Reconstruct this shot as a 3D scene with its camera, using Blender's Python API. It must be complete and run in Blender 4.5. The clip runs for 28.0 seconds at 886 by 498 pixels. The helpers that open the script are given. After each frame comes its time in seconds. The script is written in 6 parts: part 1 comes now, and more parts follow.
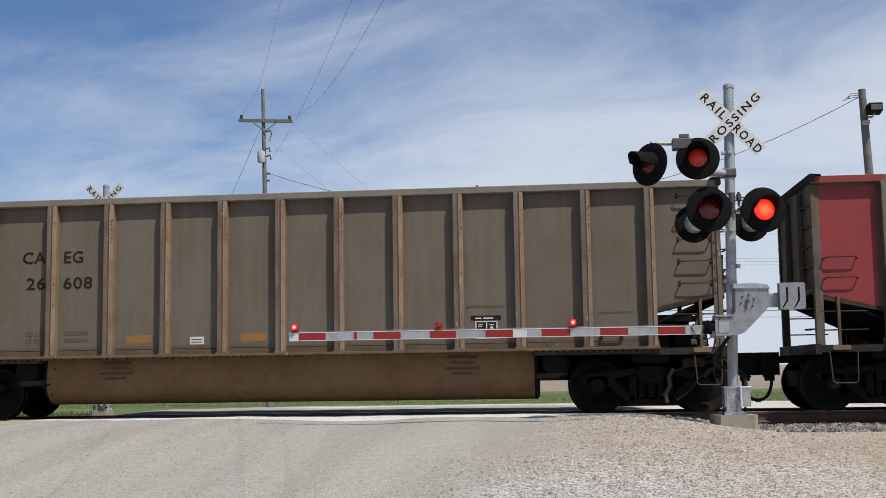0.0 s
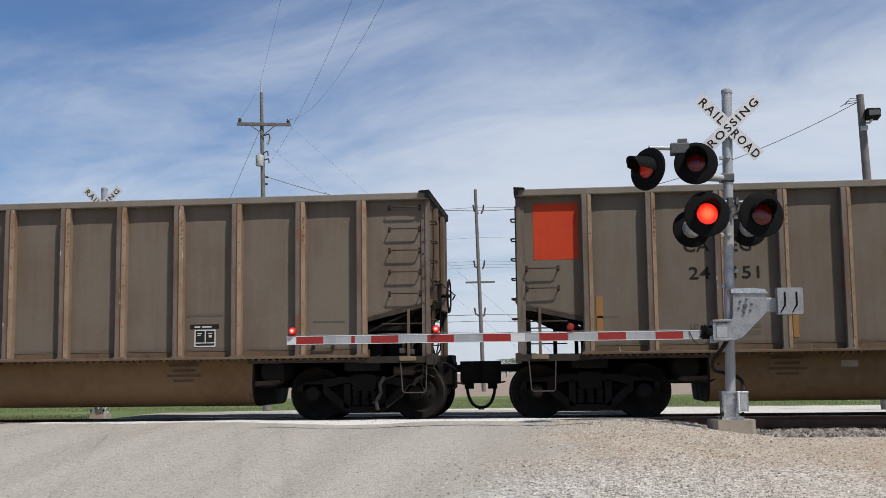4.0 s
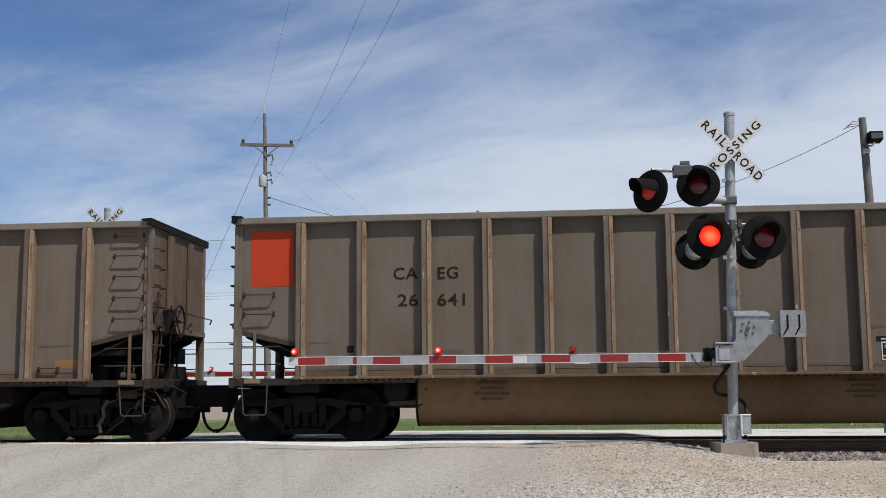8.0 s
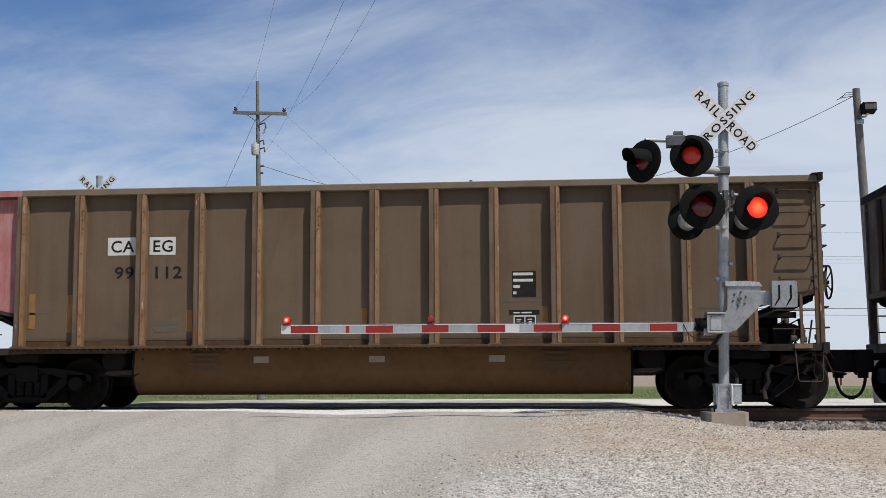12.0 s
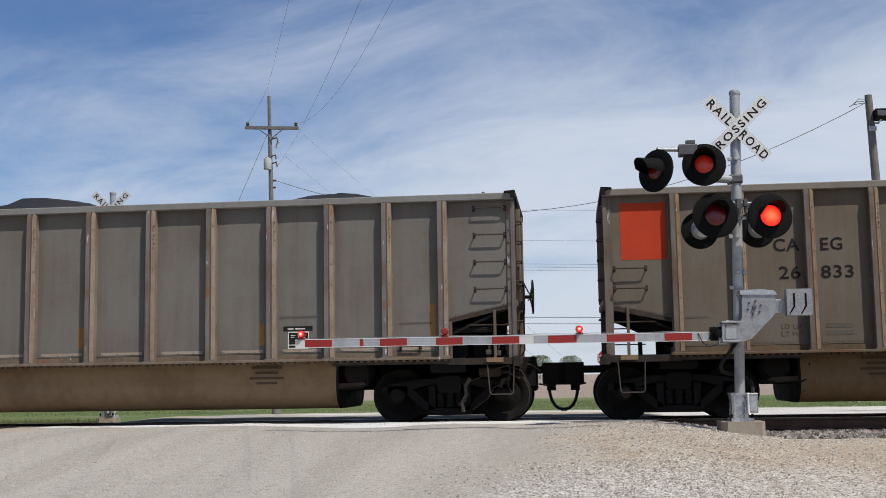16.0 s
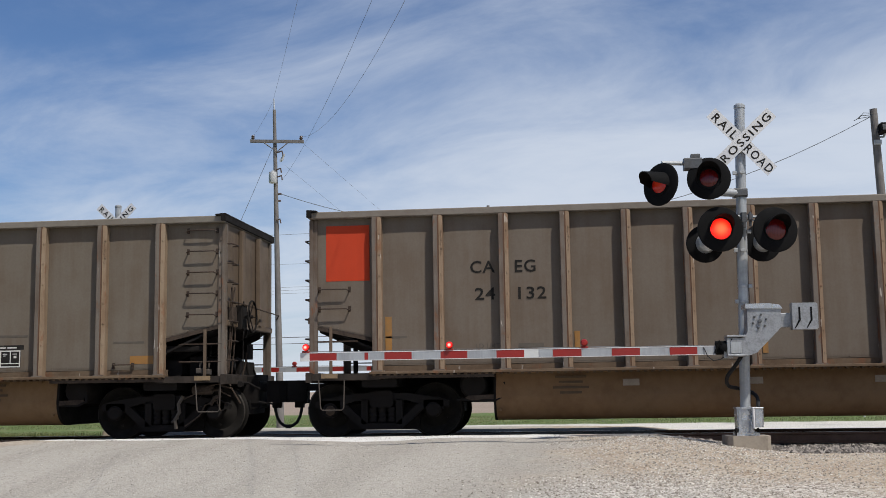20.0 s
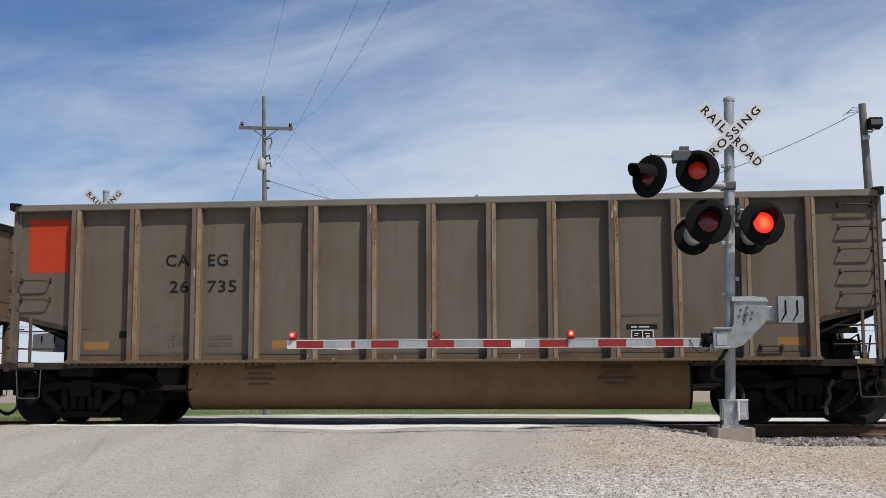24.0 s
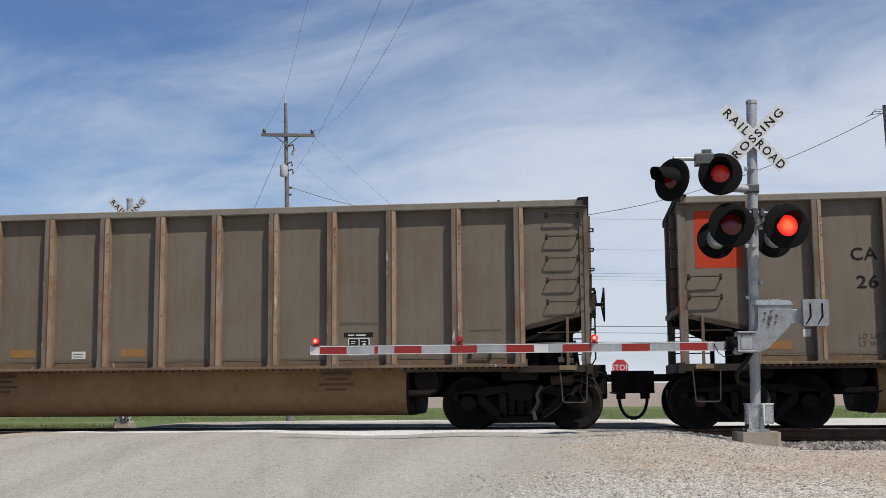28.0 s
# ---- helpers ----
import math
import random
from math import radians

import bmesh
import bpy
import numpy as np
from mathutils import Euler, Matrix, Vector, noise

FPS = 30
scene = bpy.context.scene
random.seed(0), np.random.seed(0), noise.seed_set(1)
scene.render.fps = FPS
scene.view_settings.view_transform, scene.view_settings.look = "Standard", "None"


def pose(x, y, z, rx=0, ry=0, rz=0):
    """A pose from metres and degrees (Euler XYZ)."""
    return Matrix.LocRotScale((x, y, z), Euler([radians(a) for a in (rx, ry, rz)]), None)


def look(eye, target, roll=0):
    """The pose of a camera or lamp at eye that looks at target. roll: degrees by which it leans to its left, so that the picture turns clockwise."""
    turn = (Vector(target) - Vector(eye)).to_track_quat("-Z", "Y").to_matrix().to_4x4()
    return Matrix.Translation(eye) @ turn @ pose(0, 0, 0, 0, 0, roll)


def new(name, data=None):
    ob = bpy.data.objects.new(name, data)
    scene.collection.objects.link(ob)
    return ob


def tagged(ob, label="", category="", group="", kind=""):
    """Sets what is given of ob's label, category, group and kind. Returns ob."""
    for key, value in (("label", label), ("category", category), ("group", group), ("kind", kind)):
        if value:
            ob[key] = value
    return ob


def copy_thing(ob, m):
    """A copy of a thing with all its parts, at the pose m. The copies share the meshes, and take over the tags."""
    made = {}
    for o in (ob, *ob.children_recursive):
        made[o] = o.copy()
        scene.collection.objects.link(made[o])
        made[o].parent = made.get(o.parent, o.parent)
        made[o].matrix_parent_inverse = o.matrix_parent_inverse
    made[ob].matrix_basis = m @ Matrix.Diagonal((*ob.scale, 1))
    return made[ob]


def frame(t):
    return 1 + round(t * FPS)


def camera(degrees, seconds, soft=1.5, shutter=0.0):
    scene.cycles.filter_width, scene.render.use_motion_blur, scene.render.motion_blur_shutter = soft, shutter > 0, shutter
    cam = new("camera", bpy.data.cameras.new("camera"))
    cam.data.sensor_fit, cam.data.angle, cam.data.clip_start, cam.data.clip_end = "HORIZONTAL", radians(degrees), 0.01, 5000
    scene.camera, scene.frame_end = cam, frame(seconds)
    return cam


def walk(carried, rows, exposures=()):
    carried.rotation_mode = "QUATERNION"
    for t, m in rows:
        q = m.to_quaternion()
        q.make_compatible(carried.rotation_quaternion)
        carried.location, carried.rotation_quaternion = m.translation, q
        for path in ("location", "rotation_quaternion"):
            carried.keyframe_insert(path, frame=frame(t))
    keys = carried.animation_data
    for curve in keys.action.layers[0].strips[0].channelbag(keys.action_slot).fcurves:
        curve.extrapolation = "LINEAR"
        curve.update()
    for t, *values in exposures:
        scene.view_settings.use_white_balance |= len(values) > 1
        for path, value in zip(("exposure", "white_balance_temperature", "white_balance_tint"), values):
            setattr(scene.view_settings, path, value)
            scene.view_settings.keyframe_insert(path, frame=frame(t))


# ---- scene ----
# ---------------------------------------------------------------- camera
# A person-height camera that stands in the road and sways a little: seconds, yaw, pitch, roll.
EYE = (0.0, 0.0, 0.78)
TURNS = (
    (0, 6.032, 5.957, 0.861), (0.5, 6.083, 5.892, 0.922), (1, 6.038, 5.783, 0.897), (1.5, 5.962, 5.757, 0.863),
    (2, 5.943, 5.840, 0.849), (2.5, 6.042, 5.878, 0.868), (3, 6.029, 5.956, 0.744), (3.5, 5.921, 6.080, 0.743),
    (5.5, 5.917, 6.488, 0.502), (6, 5.810, 6.813, 0.464), (6.5, 5.807, 7.157, 0.508), (7, 5.908, 7.321, 0.521),
    (7.5, 5.902, 7.345, 0.462), (8, 6.008, 7.211, 0.469), (8.5, 5.927, 7.024, 0.477), (9, 5.987, 6.788, 0.531),
    (9.5, 5.995, 6.641, 0.447), (10, 6.059, 6.633, 0.483), (10.5, 6.102, 6.391, 0.156), (11, 6.256, 5.909, 0.014),
    (11.5, 6.009, 5.668, -0.284), (12, 5.630, 5.680, 0.277), (12.5, 5.680, 5.631, 0.138), (13, 5.923, 5.661, 0.210),
    (13.5, 5.440, 5.734, 0.352), (15.5, 6.208, 5.943, 0.927), (16, 6.347, 6.292, 0.917), (16.5, 6.482, 6.609, 0.815),
    (17, 6.640, 6.870, 0.800), (17.5, 6.728, 6.980, 0.737), (18, 6.768, 7.030, 0.755), (18.5, 6.492, 7.014, 0.885),
    (19, 6.582, 7.092, 0.831), (19.5, 6.637, 7.037, 0.816), (20, 6.578, 6.964, 0.832), (20.5, 6.423, 6.825, 0.743),
    (21, 6.047, 6.757, 0.748), (21.5, 5.940, 6.654, 0.854), (23.5, 5.938, 6.785, 0.564), (24, 5.908, 6.421, 0.189),
    (24.5, 5.765, 6.358, 0.407), (25, 5.786, 6.561, 0.487), (25.5, 6.191, 6.957, 0.658), (26, 6.603, 7.274, 0.557),
    (26.5, 7.080, 7.168, 0.514), (27, 6.922, 6.999, 0.428), (27.5, 7.026, 6.823, 0.507), (28, 7.054, 6.693, 0.475),
)
cam = camera(42.0, 28.0, soft=0.72)
walk(cam, [(t, pose(*EYE, 90 + pitch, roll, yaw)) for t, yaw, pitch, roll in TURNS])

# ---------------------------------------------------------------- sky, sun, exposure
SUN_TO = Vector((1.05, -1.0, 2.3)).normalized()
scene.view_settings.exposure = 0.0


def put(nt, sock, value):
    if isinstance(value, bpy.types.NodeSocket):
        nt.links.new(value, sock)
    elif isinstance(value, tuple) and len(value) == 3 and sock.type == "RGBA":
        sock.default_value = (*value, 1.0)
    else:
        sock.default_value = value


def node(nt, kind, operation=None, **inputs):
    n = nt.nodes.new(kind)
    if operation:
        n.operation = operation
    for key, value in inputs.items():
        put(nt, n.inputs[int(key[1:])] if key[0] == "i" and key[1:].isdigit() else n.inputs[key], value)
    return n


def calc(nt, op, a, b=0.0, c=0.0):
    return node(nt, "ShaderNodeMath", op, i0=a, i1=b, i2=c).outputs[0]


def grain(nt, vec, scale, detail=4.0, rough=0.55, warp=0.0):
    return node(nt, "ShaderNodeTexNoise", None, Vector=vec, Scale=scale, Detail=detail, Roughness=rough, Distortion=warp).outputs[0]


def span(nt, value, low, high, to_low=0.0, to_high=1.0):
    n = node(nt, "ShaderNodeMapRange", None, i0=value, i1=low, i2=high, i3=to_low, i4=to_high)
    n.interpolation_type = "SMOOTHSTEP"
    return n.outputs[0]


def blend(nt, fac, a, b, how="MIX"):
    n = nt.nodes.new("ShaderNodeMix")
    n.data_type, n.blend_type = "RGBA", how
    put(nt, n.inputs[0], fac), put(nt, n.inputs[6], a), put(nt, n.inputs[7], b)
    return n.outputs[2]


def stretch(nt, vec, x, y, z):
    return node(nt, "ShaderNodeVectorMath", "MULTIPLY", i0=vec, i1=(x, y, z)).outputs[0]


def build_sky():
    world = bpy.data.worlds.new("sky")
    scene.world = world
    world.use_nodes = True
    nt = world.node_tree
    nt.nodes.clear()
    sky = nt.nodes.new("ShaderNodeTexSky")
    sky.sky_type, sky.sun_disc, sky.sun_elevation, sky.sun_rotation = "NISHITA", False, math.asin(SUN_TO.z), math.atan2(SUN_TO.x, SUN_TO.y)
    sky.altitude, sky.air_density, sky.dust_density, sky.ozone_density = 200.0, 1.0, 0.6, 2.5
    ray = node(nt, "ShaderNodeTexCoord").outputs["Generated"]
    part_xyz = node(nt, "ShaderNodeSeparateXYZ", None, Vector=ray)
    up = calc(nt, "ADD", calc(nt, "MAXIMUM", part_xyz.outputs[2], 0.0), 0.16)
    sheet = node(nt, "ShaderNodeCombineXYZ", None, X=calc(nt, "DIVIDE", part_xyz.outputs[0], up), Y=calc(nt, "DIVIDE", part_xyz.outputs[1], up), Z=0.0).outputs[0]
    spin = node(nt, "ShaderNodeVectorRotate", None, Vector=sheet, Angle=radians(24))
    spin.rotation_type = "Z_AXIS"
    turned = node(nt, "ShaderNodeVectorMath", "ADD", i0=spin.outputs[0], i1=(3.7, 1.2, 0.0)).outputs[0]
    wisps = grain(nt, stretch(nt, turned, 0.95, 1.35, 1.0), 1.5, 9.0, 0.62, 0.45)
    banks = grain(nt, stretch(nt, turned, 0.8, 1.3, 1.0), 0.62, 4.0, 0.5, 0.3)
    veil = calc(nt, "ADD", calc(nt, "MULTIPLY", wisps, 0.55), calc(nt, "MULTIPLY", banks, 0.62))
    veil = calc(nt, "MULTIPLY_ADD", part_xyz.outputs[0], 0.20, veil)  # the veil thickens to the east
    haze = span(nt, part_xyz.outputs[2], 0.02, 0.40, 0.275, -0.080)
    cover = span(nt, calc(nt, "ADD", veil, haze), 0.43, 0.89, 0.0, 0.88)
    tint = blend(nt, cover, blend(nt, 1.0, sky.outputs[0], (0.62, 0.74, 0.92), "MULTIPLY"), (6.2, 6.75, 7.65))
    back = node(nt, "ShaderNodeBackground", None, Color=tint, Strength=0.105)
    nt.links.new(back.outputs[0], node(nt, "ShaderNodeOutputWorld").inputs[0])


build_sky()
sun = new("sun", bpy.data.lights.new("sun", "SUN"))
sun.data.energy, sun.data.angle, sun.data.color = 4.6, radians(0.55), (1.0, 0.955, 0.885)
sun.matrix_world = look(SUN_TO * 60, (0, 0, 0))


# ---------------------------------------------------------------- materials
def surface(name, rough=0.6, metal=0.0):
    m = bpy.data.materials.new(name)
    m.use_nodes = True
    nt = m.node_tree
    bsdf = nt.nodes["Principled BSDF"]
    bsdf.inputs["Roughness"].default_value, bsdf.inputs["Metallic"].default_value = rough, metal
    return m, nt, bsdf


def relief(nt, bsdf, height, strength, distance):
    nt.links.new(node(nt, "ShaderNodeBump", None, Strength=strength, Distance=distance, Height=height).outputs[0], bsdf.inputs["Normal"])


def spot(nt):
    """Object space, shifted by each object's random number."""
    co = node(nt, "ShaderNodeTexCoord").outputs["Object"]
    rnd = calc(nt, "MULTIPLY", node(nt, "ShaderNodeObjectInfo").outputs["Random"], 40.0)
    return node(nt, "ShaderNodeVectorMath", "ADD", i0=co, i1=rnd).outputs[0]


def worn(name, color, dirt, rough=0.6, metal=0.0, amount=0.5, scale=2.0, streaks=True, bump=0.12, tinted=False, gloss=0.5, rust=0.0):
    """Paint or metal with stains at two scales, run-down streaks and a fine grain."""
    m, nt, bsdf = surface(name, rough, metal)
    bsdf.inputs["Specular IOR Level"].default_value = gloss
    co = spot(nt)
    big = grain(nt, co, scale, 5.0, 0.6)
    runs = grain(nt, stretch(nt, co, 7.0, 7.0, 0.55), scale, 4.0, 0.6) if streaks else grain(nt, co, scale * 6, 4.0)
    fine = grain(nt, co, scale * 30, 3.0, 0.7)
    stain = span(nt, calc(nt, "ADD", calc(nt, "MULTIPLY", big, 0.6), calc(nt, "MULTIPLY", runs, 0.4)), 0.40, 0.66, 0.0, amount)
    base = blend(nt, stain, color, dirt)
    base = blend(nt, span(nt, fine, 0.3, 0.75, 0.0, 0.22), base, dirt)
    if rust:
        spots = grain(nt, stretch(nt, co, 1.0, 1.0, 0.45), 5.0, 5.0, 0.65)
        base = blend(nt, span(nt, spots, 0.56, 0.68, 0.0, rust), base, (0.150, 0.066, 0.034))
        scuffs = grain(nt, stretch(nt, co, 2.2, 2.2, 0.5), 6.0, 3.0, 0.5)
        base = blend(nt, span(nt, scuffs, 0.68, 0.73, 0.0, rust), base, (0.36, 0.34, 0.31))
    if tinted:
        base = blend(nt, 1.0, base, node(nt, "ShaderNodeObjectInfo").outputs["Color"], "MULTIPLY")
    nt.links.new(base, bsdf.inputs["Base Color"])
    put(nt, bsdf.inputs["Roughness"], span(nt, big, 0.3, 0.7, rough - 0.1, min(rough + 0.15, 1.0)))
    relief(nt, bsdf, calc(nt, "ADD", calc(nt, "MULTIPLY", big, 0.8), calc(nt, "MULTIPLY", fine, 0.2)), bump, 0.02)
    return m


SEAM = worn("rusty_seam", (0.105, 0.062, 0.042), (0.050, 0.036, 0.029), 0.8, 0.0, 0.6, 1.8, True, 0.2, True, 0.12, 0.3)
STEP = worn("scuffed_step_steel", (0.085, 0.072, 0.060), (0.045, 0.034, 0.026), 0.6, 0.2, 0.5, 6.0, False, 0.1, False, 0.3)
BODY = worn("weathered_car_paint", (0.141, 0.123, 0.103), (0.098, 0.069, 0.048), 0.7, 0.0, 0.5, 0.9, True, 0.10, True, 0.12)
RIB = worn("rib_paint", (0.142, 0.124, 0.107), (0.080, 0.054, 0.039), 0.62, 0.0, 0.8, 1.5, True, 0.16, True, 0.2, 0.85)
# Rusty too, but lighter than RIB: adds to the sun on the sloped flange.
RIB_EDGE = worn("rusty_rib_flange_paled_for_sun", (0.212, 0.162, 0.117), (0.128, 0.080, 0.050), 0.7, 0.0, 0.7, 1.6, True, 0.16, True, 0.12, 0.55)
PLACARD = worn("tan_placard", (0.200, 0.135, 0.070), (0.10, 0.072, 0.046), 0.6, 0.0, 0.6, 3.0, False, 0.05)
PLATFORM = worn("greasy_platform_steel", (0.036, 0.027, 0.021), (0.014, 0.012, 0.010), 0.75, 0.0, 0.7, 3.0, False, 0.2, False, 0.2)
BRAKE_DUST = worn("brown_brake_dust", (0.058, 0.041, 0.030), (0.018, 0.014, 0.012), 0.75, 0.0, 0.7, 5.0, False, 0.2, False, 0.2)
END_PAINT = worn("brake_dust_paint", (0.120, 0.088, 0.062), (0.060, 0.042, 0.030), 0.7, 0.0, 0.7, 1.0, True, 0.12, True, 0.3)
CHORD = worn("chord_paint", (0.185, 0.170, 0.150), (0.115, 0.096, 0.076), 0.66, 0.0, 0.45, 1.2, False, 0.1, True, 0.2)
TUB = worn("dusty_tub_paint", (0.200, 0.128, 0.070), (0.138, 0.082, 0.044), 0.75, 0.0, 0.7, 1.1, False, 0.1, True, 0.12)
TUB_TAG = worn("faded_tub_tag", (0.300, 0.250, 0.200), (0.220, 0.175, 0.135), 0.7, 0.0, 0.6, 5.0, False, 0.05, False, 0.2)
SILL = worn("sill_paint", (0.128, 0.094, 0.064), (0.064, 0.040, 0.026), 0.7, 0.0, 0.6, 2.0, False, 0.15, True, 0.15, 0.6)
# Brake grime, taken down to near black to hold the shade under the cars.
SHADE_GRIME = worn("brake_grime_darkened_for_shade", (0.0115, 0.0100, 0.0094), (0.0135, 0.0112, 0.0100), 0.85, 0.0, 0.6, 3.0, False, 0.25, False, 0.12)
# Wheel steel with the deep shade behind the side frames coloured in.
STEEL = worn("wheel_steel_darkened_for_shade", (0.011, 0.009, 0.007), (0.007, 0.006, 0.005), 0.8, 0.0, 0.6, 4.0, False, 0.15, False, 0.2)
RIM = worn("shiny_wheel_rim", (0.046, 0.040, 0.034), (0.018, 0.016, 0.014), 0.5, 0.2, 0.6, 4.0, False, 0.1, False, 0.25)
BRIGHT = worn("polished_tread_steel", (0.52, 0.50, 0.48), (0.30, 0.27, 0.24), 0.3, 0.9, 0.5, 4.0, False, 0.05)
GRAB = worn("rusty_grab_iron", (0.036, 0.027, 0.021), (0.066, 0.038, 0.024), 0.75, 0.1, 0.5, 6.0, False, 0.1, False, 0.25)
RUBBER = worn("black_hose_rubber", (0.010, 0.010, 0.011), (0.022, 0.020, 0.018), 0.7, 0.0, 0.5, 8.0, False, 0.1, False, 0.25)
ORANGE = worn("faded_orange_paint", (0.430, 0.046, 0.017), (0.330, 0.042, 0.019), 0.7, 0.0, 0.5, 1.6, True, 0.06, False, 0.12)
PINK = worn("chalky_red_paint", (0.310, 0.085, 0.080), (0.400, 0.240, 0.225), 0.7, 0.0, 0.8, 1.2, True, 0.06, False, 0.3)
RED_END = worn("dark_red_paint", (0.250, 0.024, 0.026), (0.160, 0.025, 0.022), 0.55, 0.0, 0.5, 1.4, True, 0.06)
LETTER = worn("black_stencil_paint", (0.014, 0.0135, 0.013), (0.034, 0.030, 0.026), 0.85, 0.0, 0.5, 3.0, False, 0.05, False, 0.1)
FAINT = worn("faded_stencil_paint", (0.084, 0.072, 0.059), (0.112, 0.096, 0.079), 0.7, 0.0, 0.6, 4.0, False, 0.05, False, 0.2)
TUB_MARK = worn("faded_tub_stencil", (0.085, 0.060, 0.040), (0.130, 0.085, 0.052), 0.8, 0.0, 0.6, 6.0, False, 0.05, False, 0.12)
PATCH = worn("white_patch_paint", (0.560, 0.550, 0.520), (0.380, 0.355, 0.310), 0.55, 0.0, 0.4, 2.5, True, 0.05)
YELLOW = worn("yellow_reflector_paint", (0.270, 0.128, 0.030), (0.160, 0.105, 0.058), 0.6, 0.0, 0.6, 3.0, False, 0.05, False, 0.3)
COAL = worn("black_coal", (0.012, 0.012, 0.013), (0.026, 0.026, 0.027), 0.6, 0.0, 0.5, 9.0, False, 0.8, False, 0.4)
ALU = worn("cast_aluminium", (0.335, 0.342, 0.352), (0.170, 0.174, 0.180), 0.45, 0.55, 0.8, 6.0, False, 0.3)
LID = worn("bright_cast_aluminium", (0.560, 0.570, 0.585), (0.300, 0.305, 0.315), 0.26, 0.75, 0.6, 9.0, False, 0.35)
BOLT = worn("dull_steel_fitting", (0.110, 0.112, 0.115), (0.060, 0.058, 0.056), 0.5, 0.5, 0.6, 9.0, False, 0.2)
GALV = worn("galvanised_mast", (0.400, 0.412, 0.418), (0.240, 0.248, 0.250), 0.45, 0.40, 0.75, 5.0, True, 0.16)
BLACK = worn("matt_black_signal_paint", (0.006, 0.006, 0.0062), (0.012, 0.0115, 0.0115), 0.75, 0.0, 0.4, 5.0, False, 0.05, False, 0.07)
HOOD = worn("grey_visor_lining", (0.130, 0.128, 0.126), (0.070, 0.068, 0.066), 0.7, 0.0, 0.4, 6.0, False, 0.05, False, 0.2)
SIGN = worn("white_sign_sheeting", (0.580, 0.580, 0.585), (0.440, 0.440, 0.440), 0.45, 0.0, 0.3, 3.0, True, 0.03)
STRIPE_R = worn("red_reflective_sheeting", (0.255, 0.012, 0.008), (0.170, 0.016, 0.012), 0.4, 0.0, 0.5, 6.0, False, 0.03)
STRIPE_W = worn("grey_white_reflective_sheeting", (0.330, 0.345, 0.360), (0.200, 0.205, 0.215), 0.45, 0.0, 0.8, 2.2, True, 0.03)
STRIPE_B = worn("bright_white_reflective_sheeting", (0.560, 0.560, 0.545), (0.420, 0.420, 0.410), 0.4, 0.0, 0.4, 5.0, False, 0.03)
STOP_RED = worn("stop_sign_red", (0.430, 0.020, 0.025), (0.330, 0.030, 0.030), 0.4, 0.0, 0.3, 5.0, False, 0.03)
WOOD = worn("grey_pole_wood", (0.155, 0.143, 0.135), (0.085, 0.074, 0.068), 0.8, 0.0, 0.6, 3.0, True, 0.4)
CONCRETE = worn("stained_concrete", (0.300, 0.258, 0.205), (0.150, 0.118, 0.088), 0.85, 0.0, 0.5, 4.0, False, 0.4)
TIE = worn("creosoted_tie_wood", (0.036, 0.028, 0.022), (0.066, 0.055, 0.045), 0.9, 0.0, 0.6, 5.0, False, 0.5, False, 0.2)
RUST = worn("rusty_rail_web", (0.120, 0.062, 0.036), (0.060, 0.036, 0.026), 0.75, 0.1, 0.5, 5.0, False, 0.3)
WIRE = worn("dull_wire", (0.110, 0.115, 0.122), (0.150, 0.152, 0.158), 0.6, 0.2, 0.3, 4.0, False, 0.0)
GLASSY = worn("porcelain_insulator", (0.085, 0.060, 0.052), (0.050, 0.040, 0.038), 0.25, 0.0, 0.3, 8.0, False, 0.0)
TANK = worn("grey_painted_can", (0.430, 0.440, 0.440), (0.300, 0.300, 0.295), 0.45, 0.0, 0.4, 5.0, True, 0.05)
SPRAY_K = worn("black_spray_paint", (0.014, 0.013, 0.013), (0.028, 0.025, 0.022), 0.85, 0.0, 0.5, 5.0, False, 0.0, False, 0.1)
SPRAY_B = worn("pale_blue_spray_paint", (0.060, 0.150, 0.175), (0.090, 0.110, 0.105), 0.6, 0.0, 0.7, 5.0, False, 0.0)
SPRAY_Y = worn("yellow_spray_paint", (0.450, 0.470, 0.080), (0.300, 0.300, 0.100), 0.6, 0.0, 0.5, 5.0, False, 0.0)


def lens_material(name, color, glow, r=0.15, hot=(1.0, 0.10, 0.03)):
    m, nt, bsdf = surface(name, 0.22)
    co = node(nt, "ShaderNodeTexCoord").outputs["Object"]
    ribs_of_glass = node(nt, "ShaderNodeTexWave", None, Vector=co, Scale=14.0, Distortion=1.0).outputs[1]
    put(nt, bsdf.inputs["Base Color"], blend(nt, ribs_of_glass, color, tuple(c * 0.82 for c in color)))
    relief(nt, bsdf, ribs_of_glass, 0.1, 0.01)
    if glow:
        away = node(nt, "ShaderNodeVectorMath", "LENGTH", i0=stretch(nt, co, 1.0, 0.0, 1.0)).outputs[1]
        core = span(nt, away, r * 0.13, r, 1.0, 0.0)
        put(nt, bsdf.inputs["Emission Color"], blend(nt, core, (1.0, 0.012, 0.008), hot))
        put(nt, bsdf.inputs["Emission Strength"], calc(nt, "MULTIPLY_ADD", core, glow, 0.9 if glow > 1.0 else (0.5 if glow > 0.5 else 0.05)))
    return m


LENS = lens_material("dark_red_lens", (0.115, 0.005, 0.005), 0.0)
LIT = lens_material("lit_red_lens", (0.5, 0.02, 0.015), 1.1)
LIT_SIDE = lens_material("lit_red_lens_seen_aslant", (0.26, 0.008, 0.007), 0.06)
LIT_SMALL = lens_material("lit_red_gate_lens", (0.3, 0.008, 0.006), 1.3, 0.034, (1.0, 0.42, 0.34))


